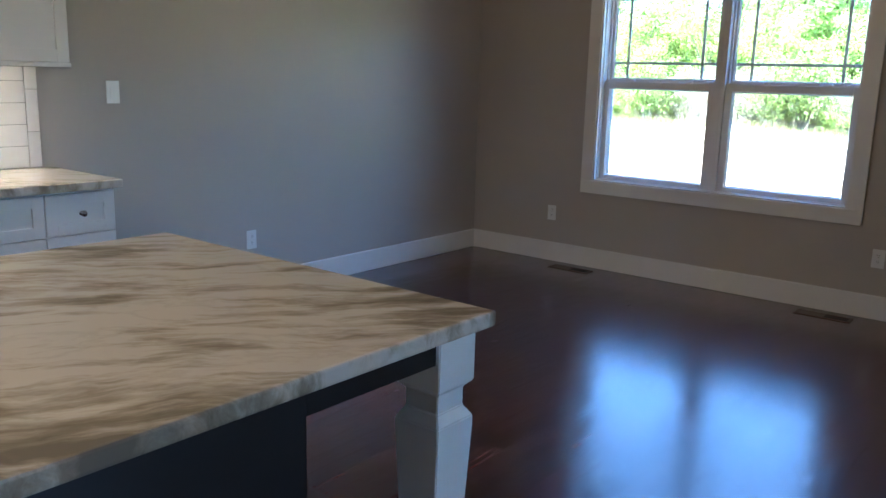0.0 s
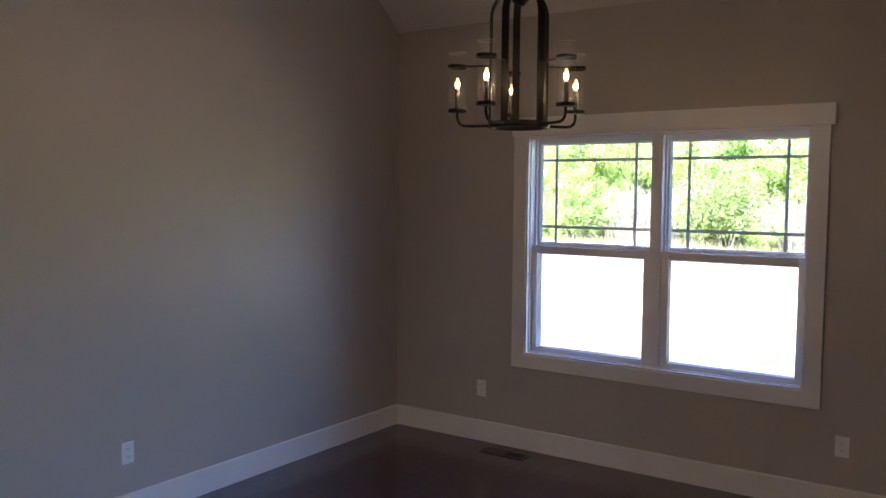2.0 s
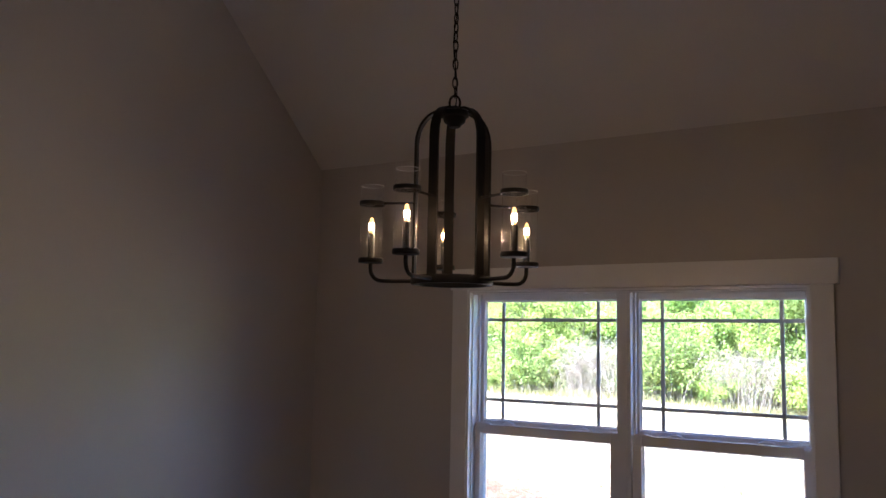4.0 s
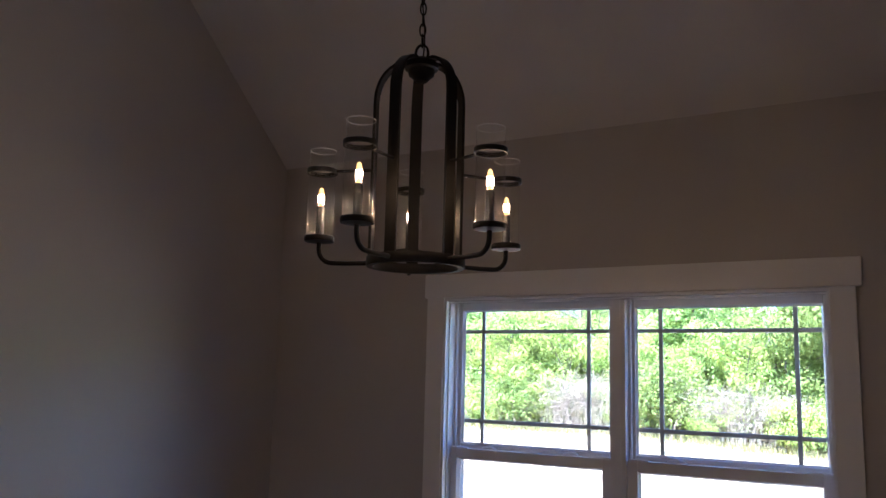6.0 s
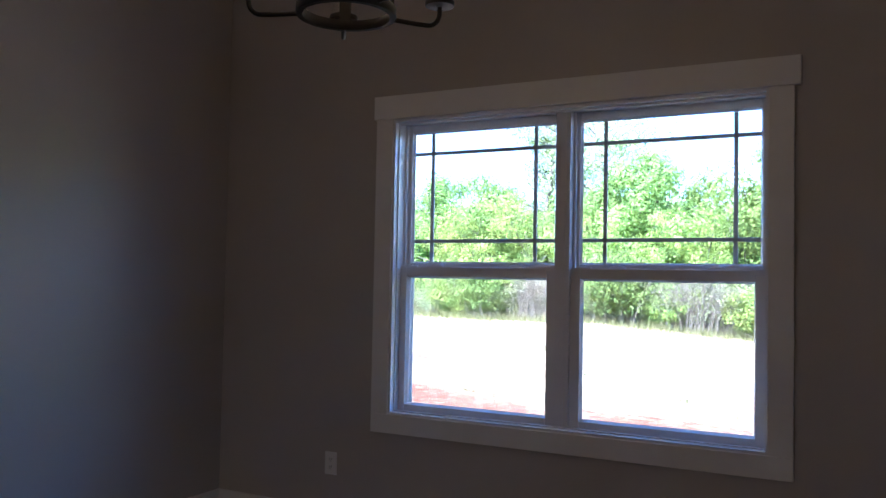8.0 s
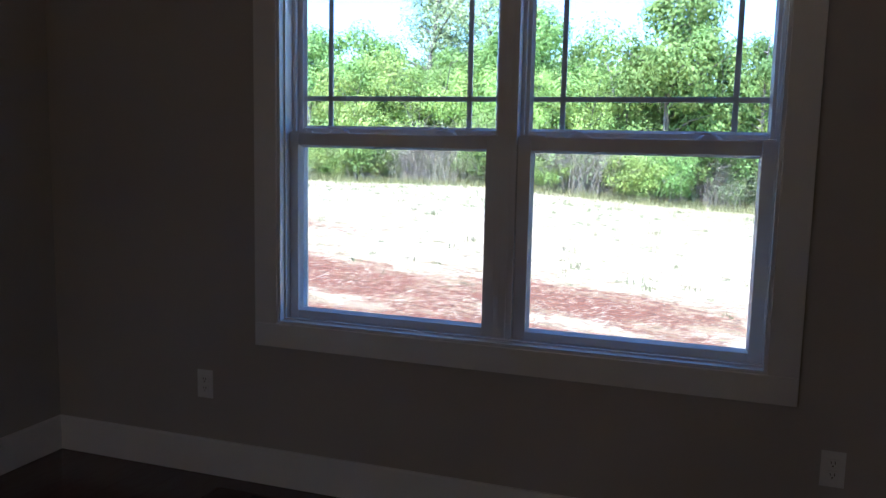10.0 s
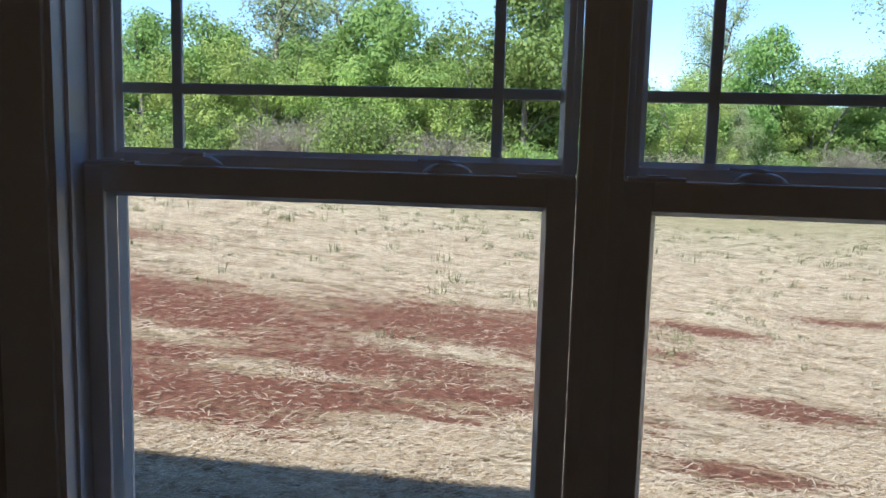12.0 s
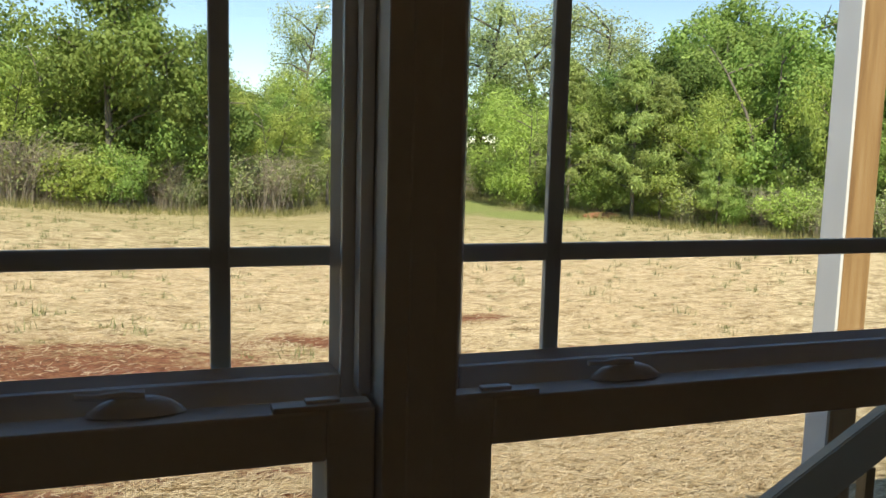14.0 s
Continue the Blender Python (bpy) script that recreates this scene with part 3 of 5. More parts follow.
for dx in (0.0, 0.926):
    lx0, lx1 = OX0 + 0.013 + dx * 0, 1.967
    if dx:
        lx0, lx1 = 2.040, OX1 - 0.013
    gx0, gx1 = 1.160 + dx, 1.921 + dx
    low = wpart("lower_sash", rect_frame(lx0 - 0.001, lx1, 0.685, 1.418, gx0, gx1, 0.718, 1.369, 0.066, 0.104), M_VINYL, label="white vinyl lower sash")
    wpart("glazing_bead", bead(gx0, gx1, 0.718, 1.369, 0.074, 0.0955), M_VINYL, low)
    wpart("pane", boxes((gx0 - 0.004, gx1 + 0.004, 0.0955, 0.0985, 0.714, 1.373)), M_PANE, low).visible_shadow = False
    for x in (lx0 + 0.005, lx1 - 0.095):
        wpart("tilt_latch", boxes((x, x + 0.09, 0.0655, 0.084, 1.4175, 1.4235), (x + 0.03, x + 0.062, 0.07, 0.081, 1.4235, 1.427), bevel=0.0015), M_VINYL, low)
    for x in (1.325 + dx, 1.757 + dx):
        sash_lock(x, low)
    ux0, ux1 = (2.066, 2.868) if dx else (1.156, 1.943)
    up = wpart("upper_sash", rect_frame(lx0 + 0.004, lx1 - 0.002, 1.40, OZ1 - 0.0145, ux0, ux1, 1.438, 2.113, 0.112, 0.15), M_VINYL, label="white vinyl upper sash")
    wpart("glazing_bead", bead(ux0, ux1, 1.438, 2.113, 0.119, 0.1305), M_VINYL, up)
    wpart("pane", boxes((ux0 - 0.004, ux1 + 0.004, 0.1305, 0.1325, 1.437, 2.117)), M_PANE, up).visible_shadow = False
    for gx in ((2.179, 2.757) if dx else (1.2645, 1.832)):
        wpart("muntin", boxes((gx - 0.0095, gx + 0.0095, 0.1345, 0.1435, 1.438, 2.113), bevel=0.002), M_GRILLE, up, "narrow grille bar")
    for gz in (1.551, 2.004):
        wpart("muntin", boxes((ux0, ux1, 0.1352, 0.1428, gz - 0.0095, gz + 0.0095), bevel=0.002), M_GRILLE, up)
    # side tracks in which the sashes run
    for x0, x1 in ((lx0 - 0.001, lx0 + 0.012), (lx1 - 0.012, lx1)):
        wpart("sash_track", boxes((x0, x1, 0.088, 0.111, 1.424, OZ1 - 0.016), bevel=0.001), M_VINYL)
    scr = wpart("insect_screen", rect_frame(lx0 + 0.01, lx1 - 0.01, 0.69, 1.43, lx0 + 0.028, lx1 - 0.028, 0.708, 1.412, 0.153, 0.161, 0.001), M_VINYL, label="half screen with a thin frame")
    bm = bmesh.new()
    bm.faces.new([bm.verts.new(v) for v in ((lx0 + 0.028, 0.157, 0.708), (lx1 - 0.028, 0.157, 0.708), (lx1 - 0.028, 0.157, 1.412), (lx0 + 0.028, 0.157, 1.412))])
    sm = wpart("mesh", bm, M_SCREEN, scr, "fine dark insect mesh")
    sm.visible_shadow = False


# ---- kitchen along the west wall ----
def shaker(y0, y1, z0, z1, x, stile=0.05):
    """A shaker front facing +x: four rails round a recessed panel."""
    return boxes((x, x + 0.02, y0, y0 + stile, z0, z1), (x, x + 0.02, y1 - stile, y1, z0, z1),
                 (x, x + 0.02, y0 + stile, y1 - stile, z0, z0 + stile), (x, x + 0.02, y0 + stile, y1 - stile, z1 - stile, z1),
                 (x, x + 0.009, y0 + stile - 0.004, y1 - stile + 0.004, z0 + stile - 0.004, z1 - stile + 0.004), bevel=0.0012)


def knob(y, z, x, parent):
    bm = bmesh.new()
    lathe(bm, [(0.0, 0.0), (0.011, 0.0), (0.006, 0.004), (0.0055, 0.013), (0.013, 0.018), (0.0155, 0.024), (0.012, 0.029), (0.0, 0.030)], 18)
    bmesh.ops.rotate(bm, cent=(0, 0, 0), matrix=Matrix.Rotation(radians(90), 3, "Y"), verts=bm.verts)
    bmesh.ops.translate(bm, vec=(x, y, z), verts=bm.verts)
    part("knob", bm, M_CHROME, parent, "round chrome knob", True)


def base_unit(y0, y1, drawers):
    """A base cabinet, its back on the wall; y0 is its end away from the window."""
    w = y1 - y0
    ob = thing("base_cabinet", (0.0, y0, 0.0), "white shaker drawer base cabinet with chrome knobs", "cabinet", "kitchen base cabinets")
    part("body", boxes((0.004, 0.60, 0.001, w - 0.001, 0.105, 0.878), bevel=0.001), M_CAB, ob)
    part("toe_kick", boxes((0.004, 0.53, 0.001, w - 0.001, 0.0, 0.1035)), M_CAB, ob)
    for z0, z1 in drawers:
        d = part("drawer_front", shaker(0.003, w - 0.003, z0, z1, 0.6005), M_CAB, ob)
        knob(w / 2, (z0 + z1) / 2, 0.6205, d)
    return ob


STACK = ((0.685, 0.868), (0.40, 0.681), (0.112, 0.396))
for y0, y1 in ((-3.935, -3.612), (-4.395, -3.936), (-5.155, -4.396), (-5.915, -5.156)):
    base_unit(y0, y1, STACK)

ct = thing("kitchen_worktop", (0.0, -5.92, 0.88), "cream marble worktop with brown veins on the cabinets", "countertop")
part("slab", boxes((0.002, 0.655, 0.0, 2.335, 0.0, 0.038), bevel=0.006), M_MARBLE, ct)


def upper_unit(y0, y1):
    w = y1 - y0
    ob = thing("wall_cabinet", (0.0, y0, 1.41), "white shaker wall cabinet hung over the worktop", "cabinet", "kitchen wall cabinets")
    part("body", boxes((0.002, 0.31, 0.001, w - 0.001, 0.02, 1.05), bevel=0.001), M_CAB, ob)
    part("door", shaker(0.003, w - 0.003, 0.022, 1.045, 0.3105, 0.057), M_CAB, ob)
    part("light_rail", boxes((0.29, 0.338, -0.001, w + 0.001, 0.0, 0.0195), bevel=0.003), M_CAB, ob)
    return ob


for y0, y1 in ((-4.06, -3.632), (-4.49, -4.062), (-5.2, -4.492), (-5.9, -5.202)):
    upper_unit(y0, y1)

strip = thing("under_cabinet_light", (0.16, -4.6, 1.42), "slim warm light bar under the wall cabinets", "lamp")
part("housing", boxes((-0.02, 0.02, -0.5, 0.5, -0.003, 0.008), bevel=0.002), M_VINYL, strip)
part("diffuser", boxes((-0.015, 0.015, -0.49, 0.49, -0.009, -0.0035), bevel=0.001), M_STRIP, strip, "glowing warm diffuser")



# unseen ceiling lights, added to warm and brighten walls and worktops
def downlight(x, y):
    ob = thing("recessed_downlight", (x, y, CEIL), "unseen recessed downlight added for warm fill light", "lamp", "kitchen downlights")
    bm = bmesh.new()
    lathe(bm, [(0.072, -0.001), (0.074, -0.006), (0.098, -0.004), (0.1, -0.001)], 28)
    part("trim_ring", bm, M_VINYL, ob, "", True)
    bm = bmesh.new()
    lathe(bm, [(0.0, -0.003), (0.072, -0.003)], 24)
    part("lens", bm, M_DOWN, ob, "glowing warm lens")


for x, y in ((1.3, -5.75), (1.3, -7.2), (3.3, -5.75), (3.3, -7.2)):
    downlight(x, y)

splash = tagged(solid("backsplash", boxes((0.0, 0.004, -5.9, -3.64, 0.922, 1.409)), M_GROUT), "white subway tile backsplash with grey grout", kind="structure")


def tile_mesh(w, h):
    bm = boxes((0, 0.009, 0, w, 0, h), bevel=0.0018)
    bmesh.ops.recalc_face_normals(bm, faces=bm.faces)
    me = bpy.data.meshes.new("tile")
    bm.to_mesh(me)
    bm.free()
    me.materials.append(M_TILE)
    return me


tile_kinds = {}
for row in range(5):
    z0 = 0.9235 + row * 0.1045
    h = min(0.102, 1.4075 - z0)
    if h < 0.02:
        continue
    cuts = []
    y = -3.642 - 0.0645 - (0.0 if row % 2 else 0.15)
    if row % 2 == 0:
        cuts.append((y + 0.0025, 0.147))
    while y - 0.3 > -5.9:
        cuts.append((y - 0.2975, 0.2975))
        y -= 0.3
    for y0, w in cuts:
        key = (round(w, 3), round(h, 3))
        if key not in tile_kinds:
            tile_kinds[key] = tile_mesh(w, h)
        ob = new("tile", tile_kinds[key])
        ob.location = (0.0035, y0, z0)
        ob.parent = splash


# a trim column of cut tiles closes the end, out of step with the rows
for z0, z1 in ((0.9235, 1.094), (1.0965, 1.30), (1.3025, 1.4075)):
    ob = new("tile", tile_mesh(0.060, z1 - z0))
    ob.location = (0.0035, -3.704, z0)
    ob.parent = splash


# ---- wall plates and floor registers ----
def wall_plate(kind, at, turn):
    """A wall plate facing -y before its turn."""
    duplex = kind == "outlet"
    ob = thing("wall_outlet" if duplex else "light_switch", at, "white duplex outlet in a wall plate" if duplex else "white rocker light switch on the wall", "outlet" if duplex else "switch", "wall outlets" if duplex else "")
    ob.rotation_euler = (0, 0, turn)
    half = 0.0365 if duplex else 0.0365
    part("plate", boxes((-half, half, -0.006, -0.0005, -0.059, 0.059), bevel=0.002), M_PLATE, ob)
    if duplex:
        for z in (0.0195, -0.0195):
            s = part("socket", boxes((-0.017, 0.017, -0.008, -0.0055, z - 0.0145, z + 0.0145), bevel=0.0025), M_PLATE, ob)
            for dx, h in ((-0.006, 0.004), (0.006, 0.0048)):
                part("slot", boxes((dx - 0.0011, dx + 0.0011, -0.0086, -0.0078, z - h + 0.003, z + h + 0.003)), M_SLOT_SHADE, s)
            bm = bmesh.new()
            cyl(bm, (0, -0.0086, z - 0.008), (0, -0.0078, z - 0.008), 0.0024, seg=10)
            part("slot", bm, M_SLOT_SHADE, s)
    else:
        part("rocker", boxes((-0.0165, 0.0165, -0.0085, -0.0055, -0.033, 0.033), bevel=0.002), M_PLATE, ob)
    for z in ((0.0,) if duplex else (0.048, -0.048)):
        bm = bmesh.new()
        cyl(bm, (0, -0.0072, z), (0, -0.0058, z), 0.0028, seg=10)
        part("screw", bm, M_PLATE, ob)


wall_plate("outlet", (0.766, 0, 0.385), 0)
wall_plate("outlet", (3.121, 0, 0.385), 0)
wall_plate("outlet", (0, -2.357, 0.375), radians(90))
wall_plate("switch", (0, -3.243, 1.288), radians(90))


def floor_register(x, y):
    ob = thing("floor_register", (x, y, 0.0), "dark bronze floor register in the planks", "vent", "floor registers")
    part("frame", boxes((-0.165, 0.165, -0.056, -0.04, 0.0006, 0.0045), (-0.165, 0.165, 0.04, 0.056, 0.0006, 0.0045), (-0.165, -0.148, -0.04, 0.04, 0.0006, 0.0045),
                        (0.148, 0.165, -0.04, 0.04, 0.0006, 0.0045), (-0.008, 0.008, -0.04, 0.04, 0.0006, 0.0045), bevel=0.001), M_REG, ob)
    part("backing", boxes((-0.148, 0.148, -0.04, 0.04, 0.0002, 0.0012)), M_SLOT_SHADE, ob)
    for side in (-1, 1):
        for k in range(9):
            xx = side * (0.018 + k * 0.0148)
            # slats of the open half carry the same painted slot shade
            part("slat", boxes((xx - (0.003 if side > 0 else 0.0066), xx + (0.003 if side > 0 else 0.0066), -0.04, 0.04, 0.0014, 0.0038 if side > 0 else 0.0042)), M_SLOT_SHADE if side > 0 else M_REG, ob)


floor_register(1.055, -0.165)
floor_register(2.88, -0.155)

# ---- kitchen island ----
isl = thing("kitchen_island", (2.53, -5.4, 0.0), "black kitchen island on chunky white legs", "kitchen island")


def ipart(name, bm, material, label="", smooth=False):
    bmesh.ops.translate(bm, vec=(-2.53, 5.4, 0), verts=bm.verts)
    return part(name, bm, material, isl, label, smooth)


ipart("body", boxes((1.98, 3.09, -6.55, -4.66, 0.1, 0.884), (2.03, 3.04, -6.5, -4.71, 0.0, 0.1)), M_DARK, "black painted cabinet body")
for x0, x1 in ((3.068, 3.09), (1.98, 2.002)):
    ipart("apron", boxes((x0, x1, -4.6595, -4.2935, 0.81, 0.884), bevel=0.001), M_DARK)
ipart("apron", boxes((2.0985, 2.9715, -4.2, -4.178, 0.81, 0.884), bevel=0.001), M_DARK)


def island_leg(cx, cy):
    bm = bmesh.new()
    shape = [(0.045, 0.0), (0.045, 0.07), (0.038, 0.082), (0.04, 0.10), (0.0635, 0.64), (0.0635, 0.662), (0.0465, 0.688), (0.0465, 0.732), (0.0635, 0.748), (0.0635, 0.884)]
    rows = [[bm.verts.new((cx + sx * r, cy + sy * r, z)) for sx, sy in ((-1, -1), (1, -1), (1, 1), (-1, 1))] for r, z in shape]
    for a_, b_ in zip(rows, rows[1:]):
        for k in range(4):
            bm.faces.new((a_[k], a_[(k + 1) % 4], b_[(k + 1) % 4], b_[k]))
    bm.faces.new(rows[0])
    bm.faces.new(rows[-1])
    bmesh.ops.bevel(bm, geom=list(bm.edges), offset=0.0025, segments=2, affect="EDGES")
    ipart("leg", bm, M_TRIM, "chunky tapered white leg with a carved neck")


island_leg(3.036, -4.229)
island_leg(2.034, -4.229)

it = thing("island_worktop", (2.53, -5.4, 0.884), "cream marble island top with brown-grey veins", "countertop")
bm = boxes((1.90, 3.153, -6.62, -4.166, 0.8843, 0.92), bevel=0.006)
bmesh.ops.translate(bm, vec=(-2.53, 5.4, -0.884), verts=bm.verts)
part("slab", bm, M_MARBLE, it)

# ---- chandelier ----
CH = Vector((2.028, -1.768, 2.06))
chand = thing("chandelier", CH, "dark bronze arched chandelier with five lit candle bulbs", "chandelier")
bm = bmesh.new()
lathe(bm, [(0.118, 0.0), (0.134, 0.0), (0.136, 0.004), (0.136, 0.024), (0.134, 0.028), (0.118, 0.028), (0.116, 0.024), (0.116, 0.004), (0.118, 0.0)], 40)
part("base_ring", bm, M_IRON, chand, "", True)
bm = bmesh.new()
lathe(bm, [(0.0, 0.532), (0.018, 0.533), (0.026, 0.543), (0.036, 0.551), (0.039, 0.565), (0.048, 0.57), (0.048, 0.585), (0.02, 0.597), (0.012, 0.606), (0.0, 0.608)], 28)
part("hub", bm, M_IRON, chand, "round hub where the straps meet", True)


def strap(angle):
    """A flat iron strap: up from the ring, then bent over to the hub."""
    line = [(0.129, 0.004), (0.129, 0.2), (0.129, 0.478)]
    for k in range(1, 9):
        q = radians(90 * k / 8)
        line.append((0.129 - 0.085 * (1 - math.cos(q)), 0.478 + 0.112 * math.sin(q)))
    line.append((0.022, 0.588))
    bm = bmesh.new()
    rings = []
    w, th = 0.0165, 0.004
    for i, (r, z) in enumerate(line):
        r0, z0 = line[max(i - 1, 0)]
        r1, z1 = line[min(i + 1, len(line) - 1)]
        d = Vector((r1 - r0, z1 - z0)).normalized()
        nr, nz = d.y, -d.x
        ww = w if z < 0.49 else w * (0.72 + 0.28 * r / 0.129)
        rings.append([bm.verts.new((r + s * nr * th, o * ww, z + s * nz * th)) for s, o in ((1, -1), (1, 1), (-1, 1), (-1, -1))])
    for a_, b_ in zip(rings, rings[1:]):
        for k in range(4):
            bm.faces.new((a_[k], a_[(k + 1) % 4], b_[(k + 1) % 4], b_[k]))
    bm.faces.new(rings[0])
    bm.faces.new(rings[-1][::-1])
    bmesh.ops.rotate(bm, cent=(0, 0, 0), matrix=Matrix.Rotation(angle, 3, "Z"), verts=bm.verts)
    part("strap", bm, M_IRON, chand, "", True)


def candle_arm(angle):
    R = 0.281
    bm = bmesh.new()
    line = [(0.13, 0, 0.014), (0.2, 0, 0.013), (0.238, 0, 0.014)]
    for k in range(1, 7):
        q = radians(90 * k / 6)
        line.append((0.241 + 0.04 * math.sin(q), 0, 0.014 + 0.04 * (1 - math.cos(q))))
    line.append((R, 0, 0.074))
    tube(bm, line, 0.0068, 10)
    rot = Matrix.Rotation(angle, 3, "Z")
    bmesh.ops.rotate(bm, cent=(0, 0, 0), matrix=rot, verts=bm.verts)
    arm = part("arm", bm, M_IRON, chand, "", True)

    def on(name, build, material, label="", smooth=True):
        b = bmesh.new()
        build(b)
        bmesh.ops.rotate(b, cent=(0, 0, 0), matrix=rot, verts=b.verts)
        return part(name, b, material, arm, label, smooth)

    at = (R, 0, 0)
    on("cup", lambda b: lathe(b, [(0.0, 0.072), (0.012, 0.072), (0.03, 0.0745), (0.041, 0.075), (0.0425, 0.078), (0.0425, 0.088), (0.041, 0.0905), (0.0, 0.0905)], 28, at), M_IRON)
    on("candle_sleeve", lambda b: lathe(b, [(0.0115, 0.09), (0.0115, 0.172), (0.0095, 0.176), (0.0, 0.176)], 18, at), M_CANDLE)
    on("bulb", lambda b: lathe(b, [(0.005, 0.176), (0.007, 0.183), (0.0082, 0.197), (0.0076, 0.215), (0.0048, 0.227), (0.0, 0.231)], 16, at), M_BULB, "glowing warm filament bulb")
    on("filament", lambda b: lathe(b, [(0.0078, 0.188), (0.0086, 0.197), (0.0083, 0.208)], 12, at), M_FILAMENT, "brightest band of the bulb")
    on("glass_shade", lambda b: lathe(b, [(0.0375, 0.091), (0.0375, 0.337)], 32, at), M_SHADE, "clear glass cylinder").visible_shadow = False
    on("glass_rim", lambda b: lathe(b, [(0.037, 0.337), (0.0381, 0.3373), (0.0381, 0.3385), (0.037, 0.3385), (0.037, 0.337)], 32, at), M_RIM_GLINT, "glass rim with its bright glint put into the colour")
    on("shade_ring", lambda b: lathe(b, [(0.0385, 0.271), (0.0435, 0.271), (0.0435, 0.284), (0.0385, 0.284), (0.0385, 0.271)], 32, at), M_IRON)
    on("ring_stay", lambda b: tube(b, [(0.13, 0, 0.278), (R - 0.042, 0, 0.278)], 0.0045, 8), M_IRON)


for k in range(5):
    ang = radians(270.5 + 72 * k)
    strap(ang)
    candle_arm(ang)


def ring_link(bm, z, length, width, wire, turn):
    pts = []
    n = 14
    for k in range(n + 1):
        q = 2 * math.pi * k / n
        o, h = math.cos(q) * width / 2, math.sin(q) * length / 2
        pts.append((o * math.cos(turn), o * math.sin(turn), z + h))
    tube(bm, pts, wire, 6)


bm = bmesh.new()
ring_link(bm, 0.618, 0.05, 0.036, 0.004, 0.4)
part("top_loop", bm, M_IRON, chand, "", True)
ceil_here = CEIL - PITCH * CH.y - CH.z
bm = bmesh.new()
z, k = 0.655, 0
while z < ceil_here - 0.06:
    ring_link(bm, z, 0.04, 0.0165, 0.0024, 0.4 + 0.12 * k + (math.pi / 2 if k % 2 == 0 else 0))
    z += 0.0325
    k += 1
tube(bm, [(0.006 * math.sin(i * 0.9), 0.006 * math.cos(i * 0.7), 0.6 + i * (ceil_here - 0.62) / 40) for i in range(41)], 0.0022, 6)
part("chain", bm, M_IRON, chand, "dark link chain with the cord through it", True)
bm = bmesh.new()
lathe(bm, [(0.0, -0.05), (0.012, -0.05), (0.02, -0.04), (0.06, -0.025), (0.065, 0.0), (0.065, 0.08)], 28, (0, 0, ceil_here))
part("canopy", bm, M_IRON, chand, "", True)


# ---- outside: ground, house shell, porch ----
def ground_z(x, y):
    z = -0.9 + 0.03 * (min(max(y, 3.0), 17.0) - 8.0) - 0.075 * min(max(x, -6.0), 6.0) * min(max((y - 2.0) / 6.0, 0.0), 1.0)
    return z + 0.05 * noise.noise(Vector((x * 0.23, y * 0.23, 0.3))) + 0.012 * noise.noise(Vector((x * 1.7, y * 1.7, 2.0)))


xs = [-400, -160, -70] + [-36 + 0.6 * i for i in range(121)] + [44, 70, 160, 400]
ys = [-400, -120, -30, -8, 0.0] + [0.5 * i for i in range(1, 73)] + [38, 40, 42, 44, 48, 52, 60, 110, 220, 450]
bm = bmesh.new()
grid = [[bm.verts.new((x, y, ground_z(x, y) if abs(x) < 60 and y > -9 else -1.0)) for y in ys] for x in xs]
for i in range(len(xs) - 1):
    for j in range(len(ys) - 1):
        bm.faces.new((grid[i][j], grid[i + 1][j], grid[i + 1][j + 1], grid[i][j + 1]))
gr = structure("ground", bm, M_SOIL, "red clay field strewn with straw")
for f in gr.data.polygons:
    f.use_smooth = True

rng = random.Random(5)


def joined(name, verts, faces, material, label, category):
    me = bpy.data.meshes.new(name)
    me.from_pydata(verts, [], faces)
    me.materials.append(material)
    return tagged(new(name, me), label, category, kind="stuff")


def bareness(x, y):
    """How bare the clay lies: one in the middle of a patch, below zero outside them all."""
    b = max(1 - 0.55 * math.hypot((x - cx) / rx, (y - cy) / ry) for cx, cy, rx, ry in CLAY)
    return b - 0.35 * max(max(1 - 0.55 * math.hypot((x - cx) / rx, (y - cy) / ry), 0) for cx, cy, rx, ry in LITTER)


verts, faces = [], []
for _ in range(190000):
    y = 2.4 + 15 * rng.random() ** 1.6
    x = rng.uniform(-4.5 - 0.45 * y, 4.0 + 0.75 * y)
    clump = noise.noise(Vector((x * 0.8, y * 1.8, 7))) + 0.6 * noise.noise(Vector((x * 2.6, y * 5.0, 3)))
    if bareness(x, y) - 0.4 * clump > 0.4 and rng.random() < 0.86:
        continue
    if clump < -0.2 and rng.random() < 0.6:
        continue
    q = rng.gauss(0.0, 0.8)
    ln, w = rng.uniform(0.035, 0.13), rng.uniform(0.002, 0.005)
    dx, dy = math.cos(q) * ln / 2, math.sin(q) * ln / 2
    z = ground_z(x, y) + rng.uniform(0.006, 0.036)
    lift = rng.uniform(-0.012, 0.025)
    b = len(verts)
    nx, ny = -math.sin(q) * w, math.cos(q) * w
    for s, zz in ((-1, 0.0), (0, 0.008), (1, lift)):
        verts.append((x + s * dx - nx, y + s * dy - ny, z + zz))
        verts.append((x + s * dx + nx, y + s * dy + ny, z + zz + 0.002))
    faces += [(b, b + 2, b + 3, b + 1), (b + 2, b + 4, b + 5, b + 3)]
joined("straw_mulch", verts, faces, M_STRAW, "loose dry straw strewn over the clay", "straw")

